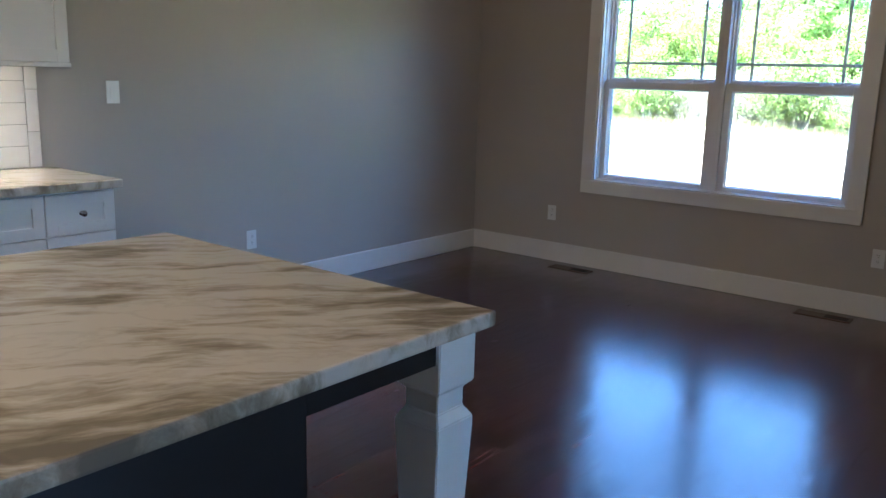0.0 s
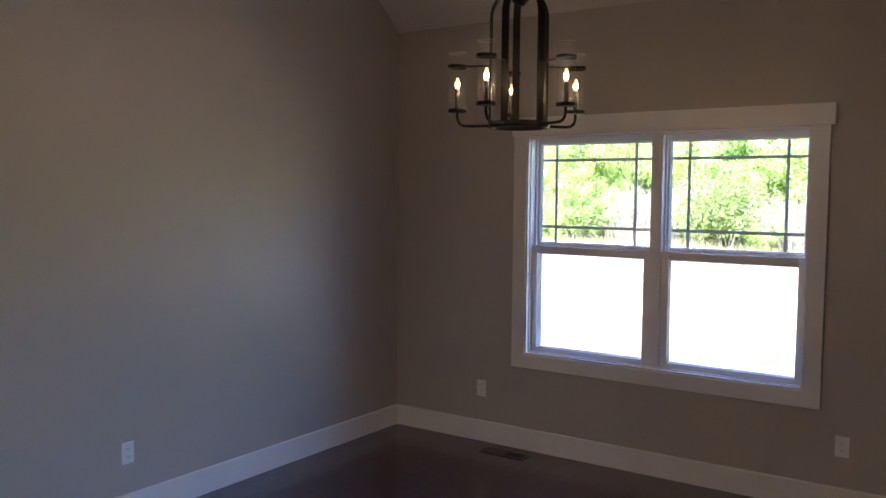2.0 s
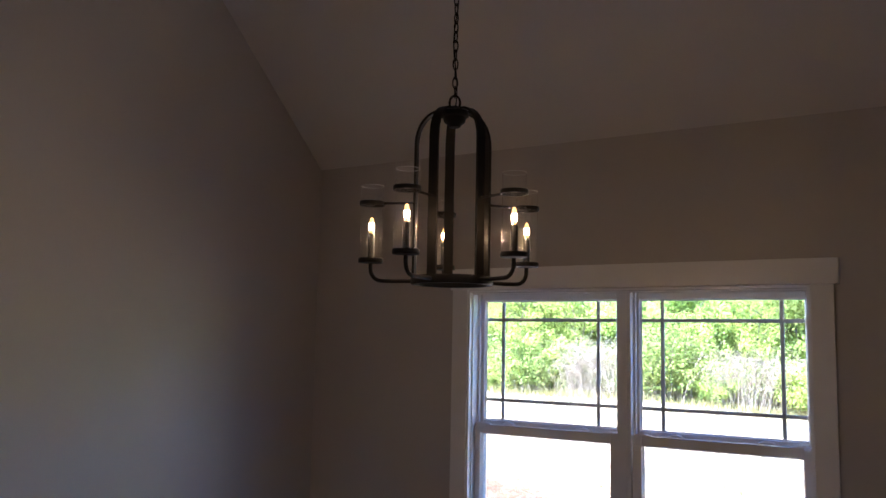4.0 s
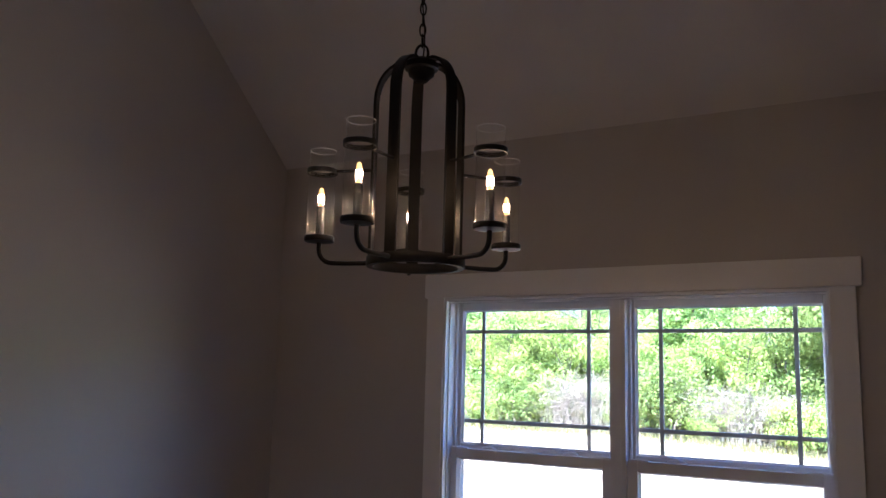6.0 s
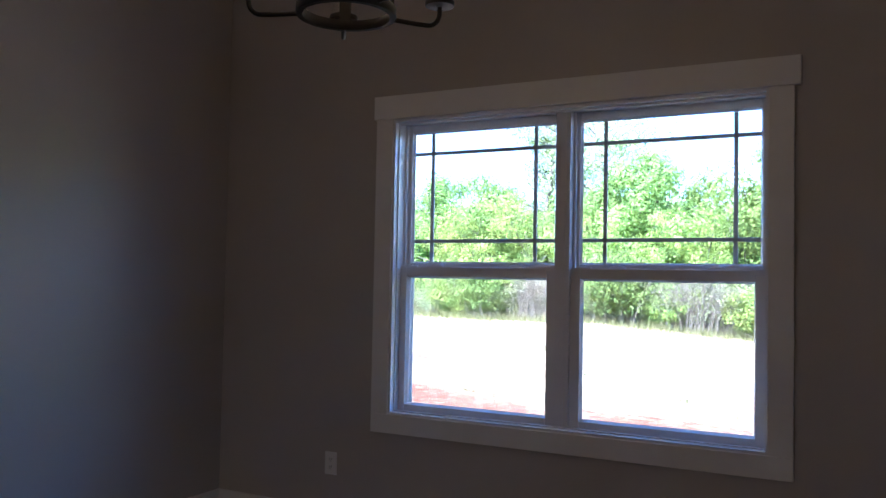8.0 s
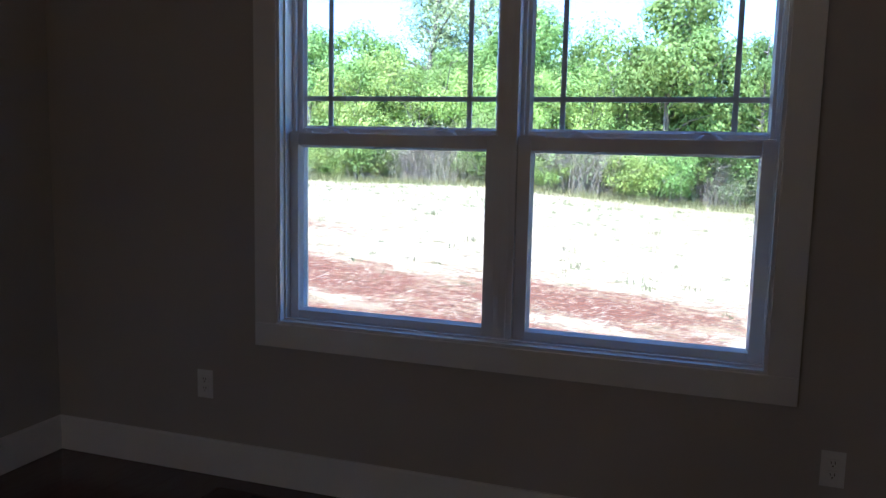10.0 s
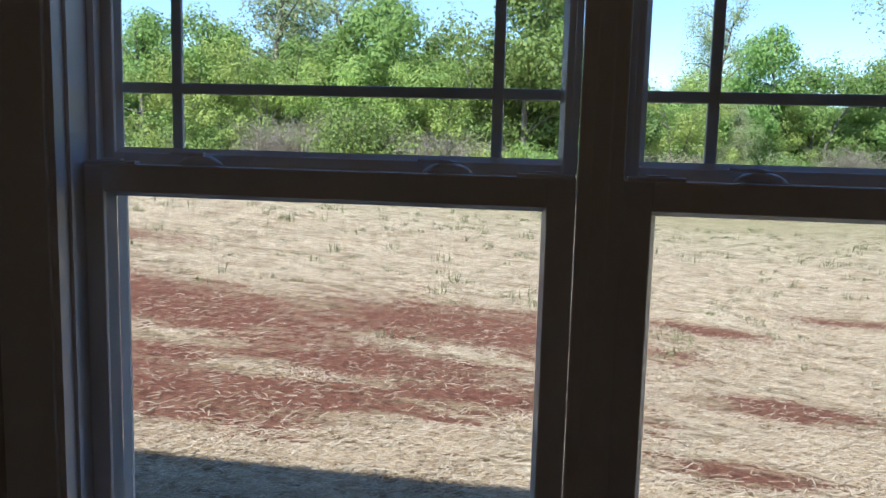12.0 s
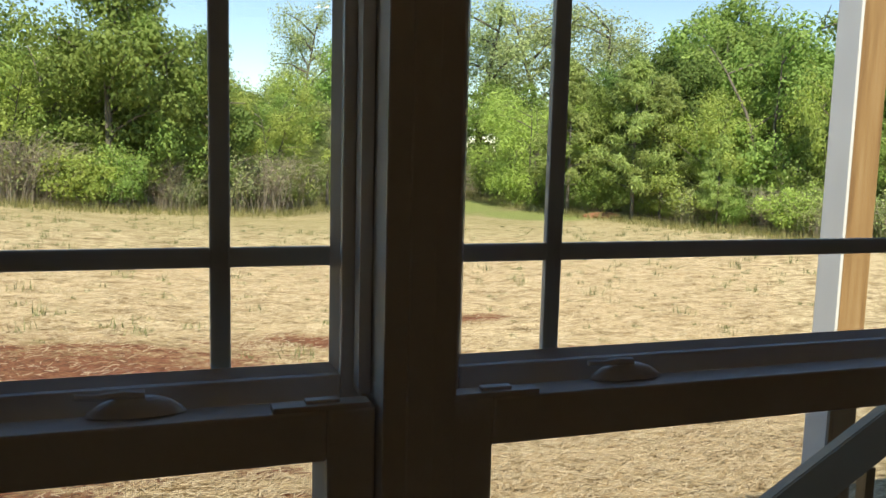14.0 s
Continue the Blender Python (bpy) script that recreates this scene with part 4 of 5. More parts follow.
verts, faces = [], []
for _ in range(1500):
    y = 8 + 18 * rng.random() ** 0.8
    x = rng.uniform(-5 - 0.6 * y, 5 + 0.8 * y)
    if bareness(x, y) > 0.5:
        continue
    z = ground_z(x, y)
    tall = rng.uniform(0.03, 0.08) if rng.random() < 0.8 else rng.uniform(0.1, 0.24)
    for _ in range(rng.randint(9, 18)):
        bx, by = x + rng.gauss(0, 0.035 + tall * 0.3), y + rng.gauss(0, 0.03 + tall * 0.3)
        q, ln = rng.uniform(0, 6.28), tall * rng.uniform(0.5, 1.1)
        w, lean = rng.uniform(0.005, 0.012), rng.uniform(0.1, 0.8)
        b = len(verts)
        c_, s_ = math.cos(q), math.sin(q)
        verts += [(bx - s_ * w, by + c_ * w, z), (bx + s_ * w, by - c_ * w, z), (bx + c_ * ln * lean, by + s_ * ln * lean, z + ln)]
        faces.append((b, b + 1, b + 2))
joined("field_weeds", verts, faces, M_GRASS, "small green weed tufts in the straw", "weeds")


def eave_roof(name, x0, x1, y_out, z_out, y_in, z_in, label):
    bm = bmesh.new()
    pr = [(y_out, z_out), (y_in, z_in), (y_in, z_in + 0.2), (y_out, z_out + 0.2)]
    rows = [[bm.verts.new((x, y, z)) for y, z in pr] for x in (x0, x1)]
    for k in range(4):
        bm.faces.new((rows[0][k], rows[0][(k + 1) % 4], rows[1][(k + 1) % 4], rows[1][k]))
    bm.faces.new(rows[0])
    bm.faces.new(rows[1][::-1])
    return structure(name, bm, M_SHINGLE, label)


eave_roof("roof_north", 1.2, X1 + 0.5, 0.5, 2.68, RIDGE_Y - 0.1, RIDGE_Z + 0.25, "grey shingle roof slope over the vaulted room")
eave_roof("roof_south", 0.2, X1 + 0.5, Y1 - 0.5, 2.9, RIDGE_Y - 0.1, RIDGE_Z + 0.25, "grey shingle roof slope behind the vault")
# unseen roof, its deep overhang sized to cast the eave shadow on the field
eave_roof("roof_west_shadow", -9.0, 1.2, 1.5, 2.7, -4.0, 6.0, "unseen grey shingle roof with its overhang set for the ground shadow")
structure("siding_north", boxes((-9.0, OX0 - 0.09, 0.166, 0.19, -1.1, 2.9), (OX1 + 0.09, X1 + 0.15, 0.166, 0.19, -1.1, 2.9), (OX0 - 0.09, OX1 + 0.09, 0.166, 0.19, -1.1, 0.56), (OX0 - 0.09, OX1 + 0.09, 0.166, 0.19, 2.27, 2.9)), M_SIDING, "grey siding on the outer wall")
structure("wall_outer_west", boxes((-9.0, -0.16, 0.0, 0.164, -1.1, 2.9)), M_SIDING, "grey wall of the next room")

# porch bay at the east side of the window
bay = structure("wall_bay", boxes((4.70, 4.85, 0.191, 1.80, -1.1, 2.418)), M_SIDING, "grey lap siding on the porch bay")
for k in range(18):
    ob = part("siding_board", boxes((4.682 - 0.004, 4.7, 0.195, 1.795, -1.0 + k * 0.18, -1.0 + k * 0.18 + 0.176), bevel=0.003), M_SIDING, bay)
# unseen slab, placed so that its shadow falls on the ground past the post
structure("porch_shadow_roof", boxes((4.7, 8.2, 0.2, 1.9, 2.42, 2.56)), M_SHINGLE, "unseen low roof slab added to cast a shadow beside the bay wall")
pp = thing("porch_post", (4.585, 2.03, -1.05), "raw pine porch post with a knotty face", "post")
part("timber", boxes((-0.07, 0.075, 0.032, 0.172, 0.0, 3.468), bevel=0.004), M_PINE, pp)
tb = thing("porch_trim_board", (4.458, 2.05, -1.05), "white exterior trim board beside the pine post", "trim board")
part("board", boxes((0.038, 0.054, 0.01, 0.136, 0.0, 3.468), bevel=0.003), M_PVC, tb)

rail = thing("stair_rail", (4.6, 1.2, -1.05), "raw pine stair rail sloping down from the porch", "railing")


def sloped(x0, z0, x1, z1, depth, thick, y):
    bm = boxes((-0.5, 0.5, -thick / 2, thick / 2, -depth / 2, depth / 2))
    ln = math.hypot(x1 - x0, z1 - z0)
    bmesh.ops.scale(bm, vec=(ln, 1, 1), verts=bm.verts)
    bmesh.ops.bevel(bm, geom=list(bm.edges), offset=0.004, segments=2, affect="EDGES")
    bmesh.ops.rotate(bm, cent=(0, 0, 0), matrix=Matrix.Rotation(-math.atan2(z1 - z0, x1 - x0), 3, "Y"), verts=bm.verts)
    bmesh.ops.translate(bm, vec=((x0 + x1) / 2 - 4.6, y - 1.2, (z0 + z1) / 2 + 1.05), verts=bm.verts)
    return bm


part("hand_rail", sloped(4.66, 1.3, 3.36, 0.55, 0.14, 0.04, 1.2), M_RAIL_SUNLIT, rail)
part("bottom_rail", sloped(4.66, 0.52, 3.36, -0.23, 0.09, 0.04, 1.2), M_PINE, rail)
for k in range(9):
    x = 4.5 - k * 0.13
    zt = 1.225 - (4.66 - x) * 0.577 - 0.06
    part("baluster", boxes((x - 4.6 - 0.018, x - 4.6 + 0.018, 0.022, 0.058, zt - 0.62 + 1.05, zt + 1.06), bevel=0.002), M_PINE, rail)
part("newel", boxes((3.36 - 4.6 - 0.09, 3.36 - 4.6, -0.045, 0.045, 0.0, 1.62), bevel=0.004), M_PINE, rail)


# ---- trees ----
def leaf_cloud(rng, centres, per, spread, size, slim=0.34):
    """Small bent leaves scattered round the twig ends."""
    verts, faces = [], []
    for c, rad in centres:
        for _ in range(per):
            v = Vector((rng.gauss(0, 1), rng.gauss(0, 1), rng.gauss(0.25, 0.8)))
            v = v.normalized() * rad * spread * (1.08 - 0.75 * rng.random() ** 2)
            p = c + v
            n = (v.normalized() * 1.9 + Vector((rng.uniform(-1, 1), rng.uniform(-1, 1), rng.uniform(-0.4, 1.2)))).normalized()
            t_ = n.orthogonal().normalized()
            t_ = Matrix.Rotation(rng.uniform(0, 6.28), 3, n) @ t_
            s_ = n.cross(t_)
            ln = size * rng.uniform(0.6, 1.35)
            b = len(verts)
            verts += [p, p + t_ * ln * 0.5 + s_ * ln * slim - n * ln * 0.08, p + t_ * ln, p + t_ * ln * 0.5 - s_ * ln * slim - n * ln * 0.08]
            faces.append((b, b + 1, b + 2, b + 3))
    return verts, faces


def tree_kind(seed, height, crown_w, low, leaf_mat, label, per=46, size=0.11, stems=1, clusters=110, airy=1.0):
    """A tree at the origin: tapered trunk, limbs and a crown of leaf clumps with an uneven outline."""
    rng = random.Random(seed)
    ob = thing("tree", (0, 0, 0), label, "tree")
    bm = bmesh.new()
    centres = []
    for s in range(stems):
        lean = Vector((rng.uniform(-0.16, 0.16), rng.uniform(-0.16, 0.16), 0)) * (1.0 if stems == 1 else 2.2)
        base = Vector((rng.uniform(-0.2, 0.2), rng.uniform(-0.2, 0.2), -0.25)) * (0.3 if stems == 1 else 1)
        base.z = -0.25
        h = height * rng.uniform(0.78, 0.95)
        pts = [base + Vector((0, 0, 1)) * h * f + lean * h * f * f + Vector((rng.uniform(-1, 1), rng.uniform(-1, 1), 0)) * 0.06 for f in (0, 0.15, 0.35, 0.55, 0.75, 1.0)]
        r0 = 0.022 * height / math.sqrt(stems)
        tube(bm, pts, [r0, r0 * 0.85, r0 * 0.65, r0 * 0.45, r0 * 0.28, r0 * 0.08], 7)
        limbs = 13 // stems + 3
        for k in range(limbs):
            f = low + (0.97 - low) * (k + rng.random() * 0.7) / limbs
            i = f * (len(pts) - 1)
            a_ = pts[min(int(i), len(pts) - 2)]
            p = a_.lerp(pts[min(int(i), len(pts) - 2) + 1], i - int(i)) if f < 0.99 else pts[-1]
            q = rng.uniform(0, 6.28)
            shape = math.sin(math.pi * min(max((f - low) / (1.02 - low), 0.0), 1.0) ** 0.8) ** 0.6
            ln = crown_w * 0.5 * (0.35 + 0.65 * shape) * rng.uniform(0.6, 1.2)
            tip = p + Vector((math.cos(q) * ln, math.sin(q) * ln, ln * rng.uniform(0.15, 0.7)))
            mid = p.lerp(tip, 0.5) + Vector((0, 0, 0.08 * ln))
            tube(bm, [p, mid, tip], [r0 * 0.3, r0 * 0.18, r0 * 0.06], 5)
            for _ in range(max(clusters // (limbs * stems), 2)):
                g = rng.uniform(0.25, 1.08)
                c = p.lerp(tip, g) + Vector((rng.gauss(0, 0.22), rng.gauss(0, 0.22), rng.gauss(0, 0.2))) * crown_w * 0.3
                centres.append((c, rng.uniform(0.3, 0.62) * airy * crown_w / 3.6))
    part("trunk", bm, M_BARK, ob, "grey bark trunk with forking limbs", True)
    v, f = leaf_cloud(rng, centres, per, 1.0, size)
    me = bpy.data.meshes.new("crown")
    me.from_pydata(v, [], f)
    me.materials.append(leaf_mat)
    cr = new("crown", me)
    cr.parent = ob
    return ob


def shrub_kind(seed, height, width, mat, label, leaves, per=30, size=0.08):
    """A many-stemmed shrub: fine arching twigs, with or without leaves."""
    rng = random.Random(seed)
    ob = thing("shrub", (0, 0, 0), label, "shrub")
    bm = bmesh.new()
    tips = []
    for _ in range(70 if leaves else 90):
        q = rng.uniform(0, 6.28)
        b = Vector((rng.gauss(0, 0.25) * width * 0.5, rng.gauss(0, 0.25) * width * 0.5, -0.1))
        h = height * rng.uniform(0.45, 1.0)
        out = Vector((math.cos(q), math.sin(q), 0)) * width * 0.5 * rng.uniform(0.1, 0.9)
        p1, p2 = b + Vector((0, 0, h * 0.5)) + out * 0.3, b + Vector((0, 0, h)) + out
        tube(bm, [b, p1, p2], [0.009, 0.006, 0.003], 4)
        for _ in range(3 if leaves else 7):
            t_ = rng.uniform(0.1, 1.0)
            s_ = p1.lerp(p2, t_)
            e_ = s_ + Vector((rng.gauss(0, 0.4), rng.gauss(0, 0.4), rng.uniform(-0.05, 0.5))) * height * 0.32
            tube(bm, [s_, s_.lerp(e_, 0.5) + Vector((0, 0, 0.03)), e_], [0.005, 0.004, 0.002], 3)
            tips.append((e_, 0.28 * height / 2))
        tips.append((p1, 0.3 * height / 2))
    part("twigs", bm, M_TWIG, ob, "bare grey-brown twigs")
    if leaves:
        v, f = leaf_cloud(rng, tips, per, 1.0, size)
        me = bpy.data.meshes.new("leaves")
        me.from_pydata(v, [], f)
        me.materials.append(mat)
        lv = new("leaves", me)
        lv.parent = ob
    return ob


def pine_kind(seed, height, width, label):
    """A young pine: straight stem, whorls of drooping branches with needle tufts."""
    rng = random.Random(seed)
    ob = thing("pine_tree", (0, 0, 0), label, "tree")
    bm = bmesh.new()
    tube(bm, [(0, 0, -0.25), (0.03, 0.02, height * 0.5), (0, 0, height)], [0.014 * height, 0.009 * height, 0.006], 7)
    tips = []
    z = height * 0.2
    while z < height * 0.97:
        reach = width * 0.5 * (1.05 - (z / height) ** 1.4) + 0.1
        for _ in range(rng.randint(5, 7)):
            q = rng.uniform(0, 6.28)
            ln = reach * rng.uniform(0.55, 1.15)
            e_ = Vector((math.cos(q) * ln, math.sin(q) * ln, z + ln * rng.uniform(0.05, 0.45)))
            s_ = Vector((0, 0, z))
            tube(bm, [s_, s_.lerp(e_, 0.5) - Vector((0, 0, 0.04)), e_], [0.022, 0.014, 0.006], 4)
            for g in (0.55, 0.8, 1.0):
                tips.append((s_.lerp(e_, g) + Vector((0, 0, 0.05)), 0.2 * rng.uniform(0.8, 1.3)))
        z += height * rng.uniform(0.05, 0.085)
    tips.append((Vector((0, 0, height)), 0.2))
    part("trunk", bm, M_BARK, ob, "straight grey-brown stem with dead lower limbs", True)
    v, f = leaf_cloud(rng, tips, 60, 1.0, 0.2, 0.12)
    me = bpy.data.meshes.new("needles")
    me.from_pydata(v, [], f)
    me.materials.append(M_NEEDLE)
    nd = new("needles", me)
    nd.parent = ob
    return ob


KINDS = [tree_kind(11, 7.4, 4.6, 0.10, M_LEAF_A, "broad mid-green tree at the field edge", 300, 0.124, 1, 64),
         tree_kind(12, 7.8, 4.0, 0.12, M_LEAF_C, "dense dark green tree in the tree line", 330, 0.108, 1, 62),
         tree_kind(13, 5.2, 4.2, 0.06, M_LEAF_B, "bright yellow-green young tree with several stems", 170, 0.088, 3, 84, 0.85),
         tree_kind(14, 9.2, 4.8, 0.35, M_LEAF_D, "tall thin-leaved spring tree with open limbs", 80, 0.1, 1, 190, 0.95),
         tree_kind(15, 6.2, 3.8, 0.08, M_LEAF_A, "leafy green sapling cluster in the tree line", 240, 0.112, 2, 68),
         tree_kind(16, 6.4, 3.0, 0.05, M_LEAF_C, "narrow dark green tree with dense foliage", 300, 0.098, 1, 60),
         pine_kind(17, 5.4, 2.6, "young grey-green pine at the field edge")]
HEIGHTS = (7.4, 7.8, 5.2, 9.2, 6.2, 6.4, 5.4)
SHRUBS = [shrub_kind(21, 2.3, 2.4, M_LEAF_B, "bare grey-brown thicket at the field edge", False),
          shrub_kind(22, 2.1, 2.6, M_LEAF_A, "leafy green shrub at the field edge", True, 34, 0.09),
          shrub_kind(23, 1.6, 2.2, M_LEAF_B, "low yellow-green shrub at the field edge", True, 30, 0.08),
          shrub_kind(24, 1.9, 2.4, M_LEAF_D, "sparse twiggy shrub with few leaves", True, 6, 0.08)]
SHRUB_HEIGHTS = (2.3, 2.1, 1.6, 1.9)

EDGE = [(-46, 34), (-26, 30), (-14, 27.5), (-7, 26.8), (-1, 27.6), (5, 30.5), (8.5, 35), (11, 45), (19.5, 45), (18.4, 33), (19.4, 29.5), (21.8, 22), (25, 15), (30, 6)]


def edge_at(s):
    """A point a share s along the field's wooded edge, and the way into the woods there."""
    lens = [math.dist(p, q) for p, q in zip(EDGE, EDGE[1:])]
    d = s * sum(lens)
    for (p, q), ln in zip(zip(EDGE, EDGE[1:]), lens):
        if d <= ln:
            u = d / ln
            t_ = Vector((q[0] - p[0], q[1] - p[1], 0)).normalized()
            return Vector((p[0] + (q[0] - p[0]) * u, p[1] + (q[1] - p[1]) * u, 0)), Vector((-t_.y, t_.x, 0))
        d -= ln
    return Vector((*EDGE[-1], 0)), Vector((1, 0, 0))


planted = set()


def set_plant(kind, x, y, scale, group, wide=1.0):
    """Plants one tree or shrub: the first of its kind is moved there, the others are copies."""
    m = pose(x, y, ground_z(x, y), 0, 0, rng.uniform(0, 360))
    if kind.name in planted:
        ob = copy_thing(kind, m)
    else:
        planted.add(kind.name)
        kind.matrix_basis = m
        ob = kind
    ob.scale = (scale * wide * rng.uniform(0.93, 1.08), scale * wide * rng.uniform(0.93, 1.08), scale)
    tagged(ob, group=group)


def plant(kinds, heights, count, back, jitter, tall, group, weights=None, span=(0.0, 1.0), wide=1.0):
    for i in range(count):
        p, n = edge_at(span[0] + (span[1] - span[0]) * (i + 0.5 + rng.uniform(-0.45, 0.45)) / count)
        p = p + n * (back + rng.uniform(-jitter, jitter))
        k = rng.choices(range(len(kinds)), weights)[0]
        set_plant(kinds[k], p.x, p.y, rng.uniform(*tall) / heights[k], group, wide)


TREES, BUSHES = "trees along the field", "shrubs along the field"
# the trees that stand out: kind, place, height, breadth
for k, x, y, h, wide in ((0, -15.2, 30.2, 6.6, 1.0), (4, -12.4, 29.8, 6.5, 0.9), (3, -11.5, 35, 11.0, 1.0), (3, -7.8, 35.5, 10.6, 0.9), (0, -4.9, 31.2, 7.4, 1.05), (0, -6.8, 31.8, 6.2, 0.9),
                         (0, 0.2, 29.8, 8.4, 0.95), (4, -1.3, 30.4, 6.4, 0.9), (5, 3.7, 31.4, 7.2, 0.85), (4, 2.2, 30.8, 6.4, 0.8), (3, 11.2, 58, 12.6, 0.8), (0, 13.0, 47.5, 9.4, 0.9), (4, 15.3, 48.5, 7.6, 1.0),
                         (3, 23.5, 55, 13.4, 1.2), (3, 27.5, 53, 13.6, 1.2), (3, 31.0, 50, 12.6, 1.2), (1, 21.4, 30.0, 8.2, 0.85), (5, 22.6, 29.0, 7.0, 1.0), (0, 29.1, 33.7, 10.6, 0.9), (0, 26.6, 31.6, 8.6, 0.9),
                         (2, 24.3, 23.0, 6.2, 0.5), (4, 24.4, 25.6, 8.0, 0.9), (6, 18.3, 31.0, 5.6, 1.0), (6, 20.0, 28.6, 5.6, 1.0), (6, 20.8, 27.8, 5.0, 0.95), (6, 21.4, 25.0, 3.0, 0.9), (2, 22.0, 26.6, 5.2, 0.8),
                         (6, 24.2, 21.6, 4.6, 1.0), (3, 8.6, 34.2, 4.6, 0.7), (2, -12.4, 28.6, 4.7, 0.9), (2, -9.6, 28.9, 5.0, 0.95), (2, -7.4, 29.2, 4.6, 0.9), (2, -5.2, 29.4, 4.4, 0.8), (2, -2.7, 29.6, 4.7, 0.85),
                         (2, 6.4, 34.0, 5.0, 0.8), (2, 18.8, 35.5, 5.6, 0.9), (2, 19.6, 38.5, 5.8, 0.9), (4, 20.6, 33.2, 6.0, 0.8)):
    set_plant(KINDS[k], x, y, 1.13 * h / HEIGHTS[k], TREES, wide)
for k, x, y, h, wide in ((0, -8.6, 27.4, 2.9, 0.9), (0, -7.7, 27.3, 3.1, 0.9), (0, -9.5, 27.6, 2.5, 0.9), (1, -5.5, 27.5, 3.1, 0.85), (1, -11.2, 27.6, 2.6, 0.9), (0, -2.5, 28.0, 2.9, 0.95), (0, -3.5, 27.9, 2.6, 0.9),
                         (0, -1.5, 28.3, 2.6, 0.9), (2, -0.6, 28.6, 1.9, 0.8), (1, 0.7, 28.9, 2.2, 0.8), (3, 4.4, 31.0, 2.6, 0.9), (0, 5.8, 32.0, 3.0, 0.9), (0, 7.0, 33.4, 2.8, 0.9), (3, 12.6, 46.0, 3.0, 1.0),
                         (0, 16.0, 46.0, 3.4, 1.0), (0, 17.4, 46.0, 3.6, 1.0), (0, 20.6, 29.6, 1.8, 0.9), (0, 21.9, 25.8, 1.5, 0.9), (1, 18.9, 40.5, 3.0, 0.9), (3, 23.2, 22.0, 2.0, 0.9)):
    set_plant(SHRUBS[k], x, y, 0.88 * h / SHRUB_HEIGHTS[k], BUSHES, 1.15 * wide)

# the thicket between and behind them
plant(SHRUBS, SHRUB_HEIGHTS, 84, 1.0, 0.6, (1.1, 2.2), BUSHES, (4, 4, 3, 6))
plant(SHRUBS, SHRUB_HEIGHTS, 60, 3.6, 1.0, (2.2, 3.2), BUSHES, (1, 4, 3, 2))
plant(KINDS, HEIGHTS, 70, 4.4, 1.2, (4.4, 5.8), TREES, (1, 1, 7, 0, 3, 1, 0), wide=1.05)
plant(KINDS, HEIGHTS, 70, 8.5, 2.0, (5.4, 6.9), TREES, (2, 1, 3, 0, 4, 1, 0), (0.0, 0.66), 1.15)
plant(KINDS, HEIGHTS, 64, 15.0, 3.0, (6.2, 7.8), TREES, (2, 2, 2, 0.4, 3, 1, 0), (0.0, 0.66), 1.2)
plant(KINDS, HEIGHTS, 26, 6.5, 1.6, (6.2, 8.6), TREES, (3, 2, 2, 0.3, 3, 1, 0.5), (0.66, 1.0))
plant(KINDS, HEIGHTS, 30, 12.0, 2.6, (8.0, 10.4), TREES, (3, 2, 1, 1, 3, 1, 0), (0.66, 1.0), 1.1)
plant(KINDS, HEIGHTS, 12, 2.6, 0.8, (3.0, 5.4), TREES, (0, 0, 3, 0, 3, 1, 3), (0.72, 1.0), 0.85)

for x in range(6):
    for y in (52, 60):
        set_plant(KINDS[(0, 4, 2, 1)[(x + y // 4) % 4]], 6 + 4.4 * x + rng.uniform(-1, 1), y + rng.uniform(-2, 2), rng.uniform(7.0, 8.6) / HEIGHTS[(0, 4, 2, 1)[(x + y // 4) % 4]], TREES, 1.2)

# a low mound of fresh clay by the trees
bm = bmesh.new()
bmesh.ops.create_icosphere(bm, subdivisions=3, radius=1.0)
for v in bm.verts:
    lump = 1 + 0.25 * noise.noise(v.co * 2.3)
    v.co = Vector((v.co.x * 0.9 * lump, v.co.y * 0.6 * lump, max(v.co.z, -0.3) * 0.17 * lump))
md = solid("clay_mound", bm, M_CLAY, True)
md.location = (19.3, 29.6, ground_z(19.3, 29.6) + 0.02)
tagged(md, "low mound of orange clay beside the pines", "soil mound")

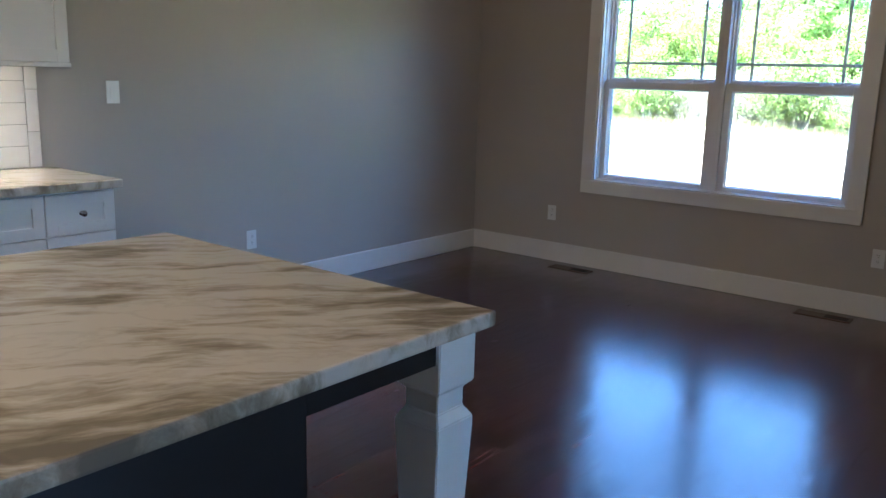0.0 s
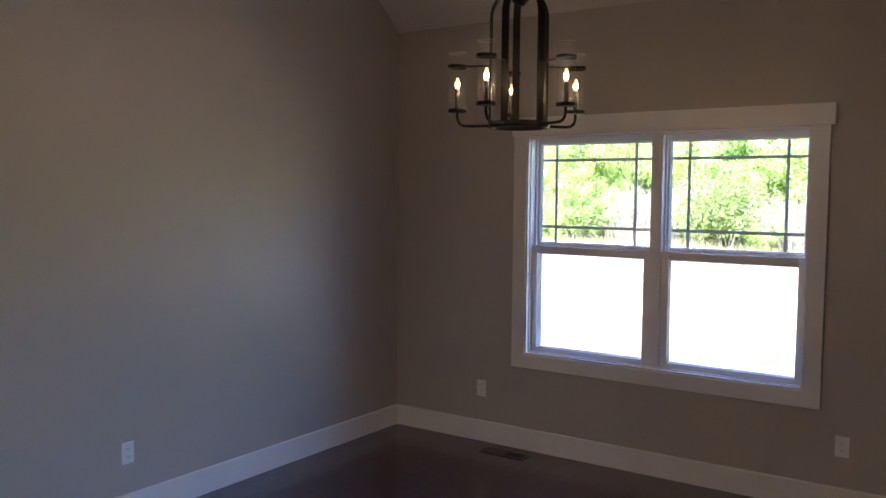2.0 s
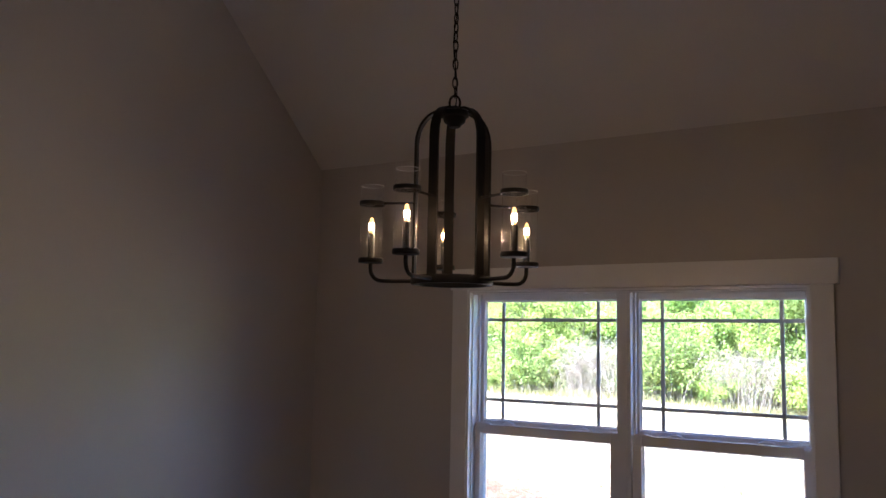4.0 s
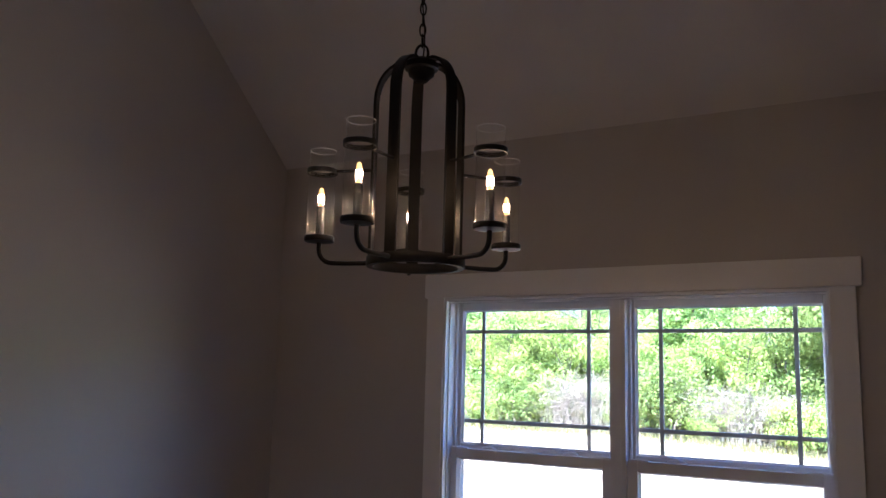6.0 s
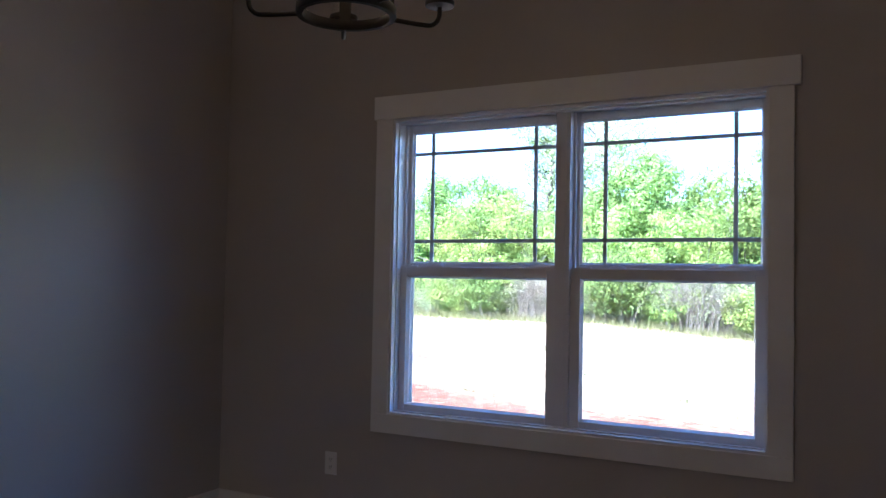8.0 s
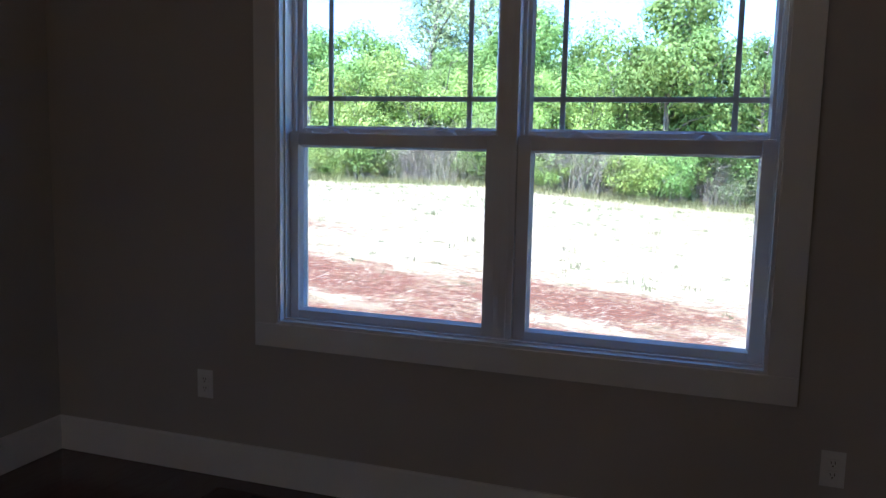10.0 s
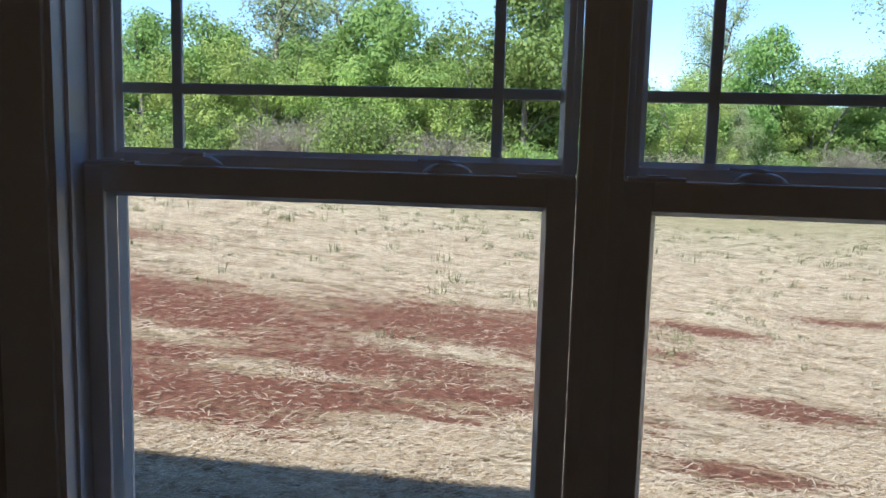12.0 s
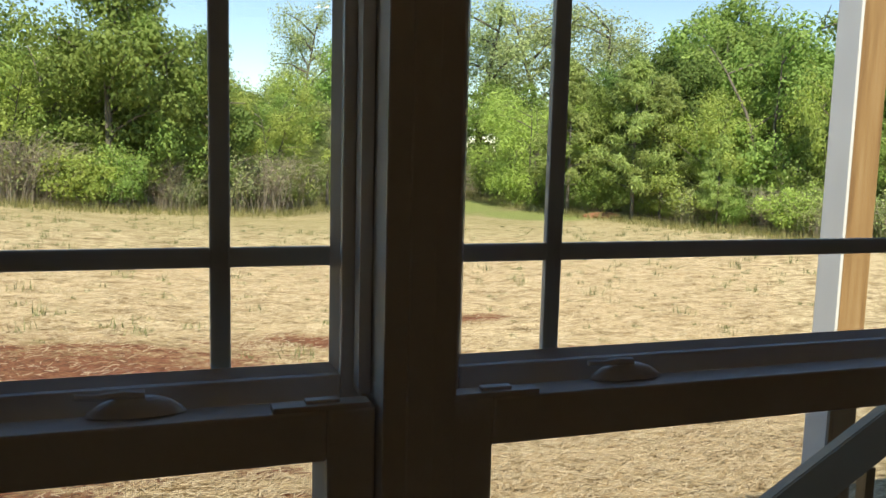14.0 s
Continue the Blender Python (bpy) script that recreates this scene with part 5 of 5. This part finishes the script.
# rough grass along the foot of the trees
verts, faces = [], []
for _ in range(52000):
    q, n = edge_at(rng.random())
    q = q + n * rng.uniform(-1.4, 1.8)
    x, y = q.x + rng.uniform(-0.5, 0.5), q.y
    z = ground_z(x, y) - 0.01
    a_, ln, w = rng.uniform(0, 6.28), rng.uniform(0.08, 0.4), rng.uniform(0.006, 0.015)
    lean = rng.uniform(0.1, 0.6)
    b = len(verts)
    c_, s_ = math.cos(a_), math.sin(a_)
    verts += [(x - s_ * w, y + c_ * w, z), (x + s_ * w, y - c_ * w, z), (x + c_ * ln * lean, y + s_ * ln * lean, z + ln)]
    faces.append((b, b + 1, b + 2))
joined("edge_grass", verts, faces, M_EDGE, "rough green and dry grass under the trees", "grass")

# ---- floor planks ----
PW = 0.0826


def plank_shape(ln):
    g = 0.0002
    c = 0.0003
    w = PW - g
    v = [(0, 0, -0.0038), (w, 0, -0.0038), (w, ln - g, -0.0038), (0, ln - g, -0.0038),
         (0, 0, -c), (w, 0, -c), (w, ln - g, -c), (0, ln - g, -c),
         (c, c, 0), (w - c, c, 0), (w - c, ln - g - c, 0), (c, ln - g - c, 0)]
    f = [(0, 1, 5, 4), (1, 2, 6, 5), (2, 3, 7, 6), (3, 0, 4, 7), (4, 5, 9, 8), (5, 6, 10, 9), (6, 7, 11, 10), (7, 4, 8, 11), (8, 9, 10, 11)]
    return v, f


plank_kinds = {}


def plank_mesh(ln):
    key = round(ln * 10)
    if key not in plank_kinds:
        v, f = plank_shape(key / 10)
        me = bpy.data.meshes.new("plank")
        me.from_pydata(v, [], f)
        me.materials.append(M_PLANK)
        plank_kinds[key] = me
    return plank_kinds[key]


def row_lengths(total):
    left, out = round(total * 10), []
    while left > 0:
        n = min(rng.choice((5, 6, 8, 9, 11, 12, 14, 16, 18)), left)
        if left - n < 3:
            n = left
        out.append(n / 10)
        left -= n
    return out


made, rest_v, rest_f = 0, [], []
for r in range(int(X1 / PW)):
    x = r * PW
    y = 0.0
    for ln in row_lengths(-Y1):
        y -= ln
        zj = rng.uniform(-0.00006, 0.0)
        if 0.2 < x < 4.2 and y + ln > -3.9 and made < 300:
            ob = new("plank", plank_mesh(ln))
            ob.location = (x, y, zj)
            ob.parent = floor
            made += 1
        else:
            v, f = plank_shape(ln)
            b = len(rest_v)
            rest_v += [(x + p[0], y + p[1], p[2] + zj) for p in v]
            rest_f += [tuple(i + b for i in q) for q in f]
more = joined("planks_beyond", rest_v, rest_f, M_PLANK, "", "")
more.parent = floor
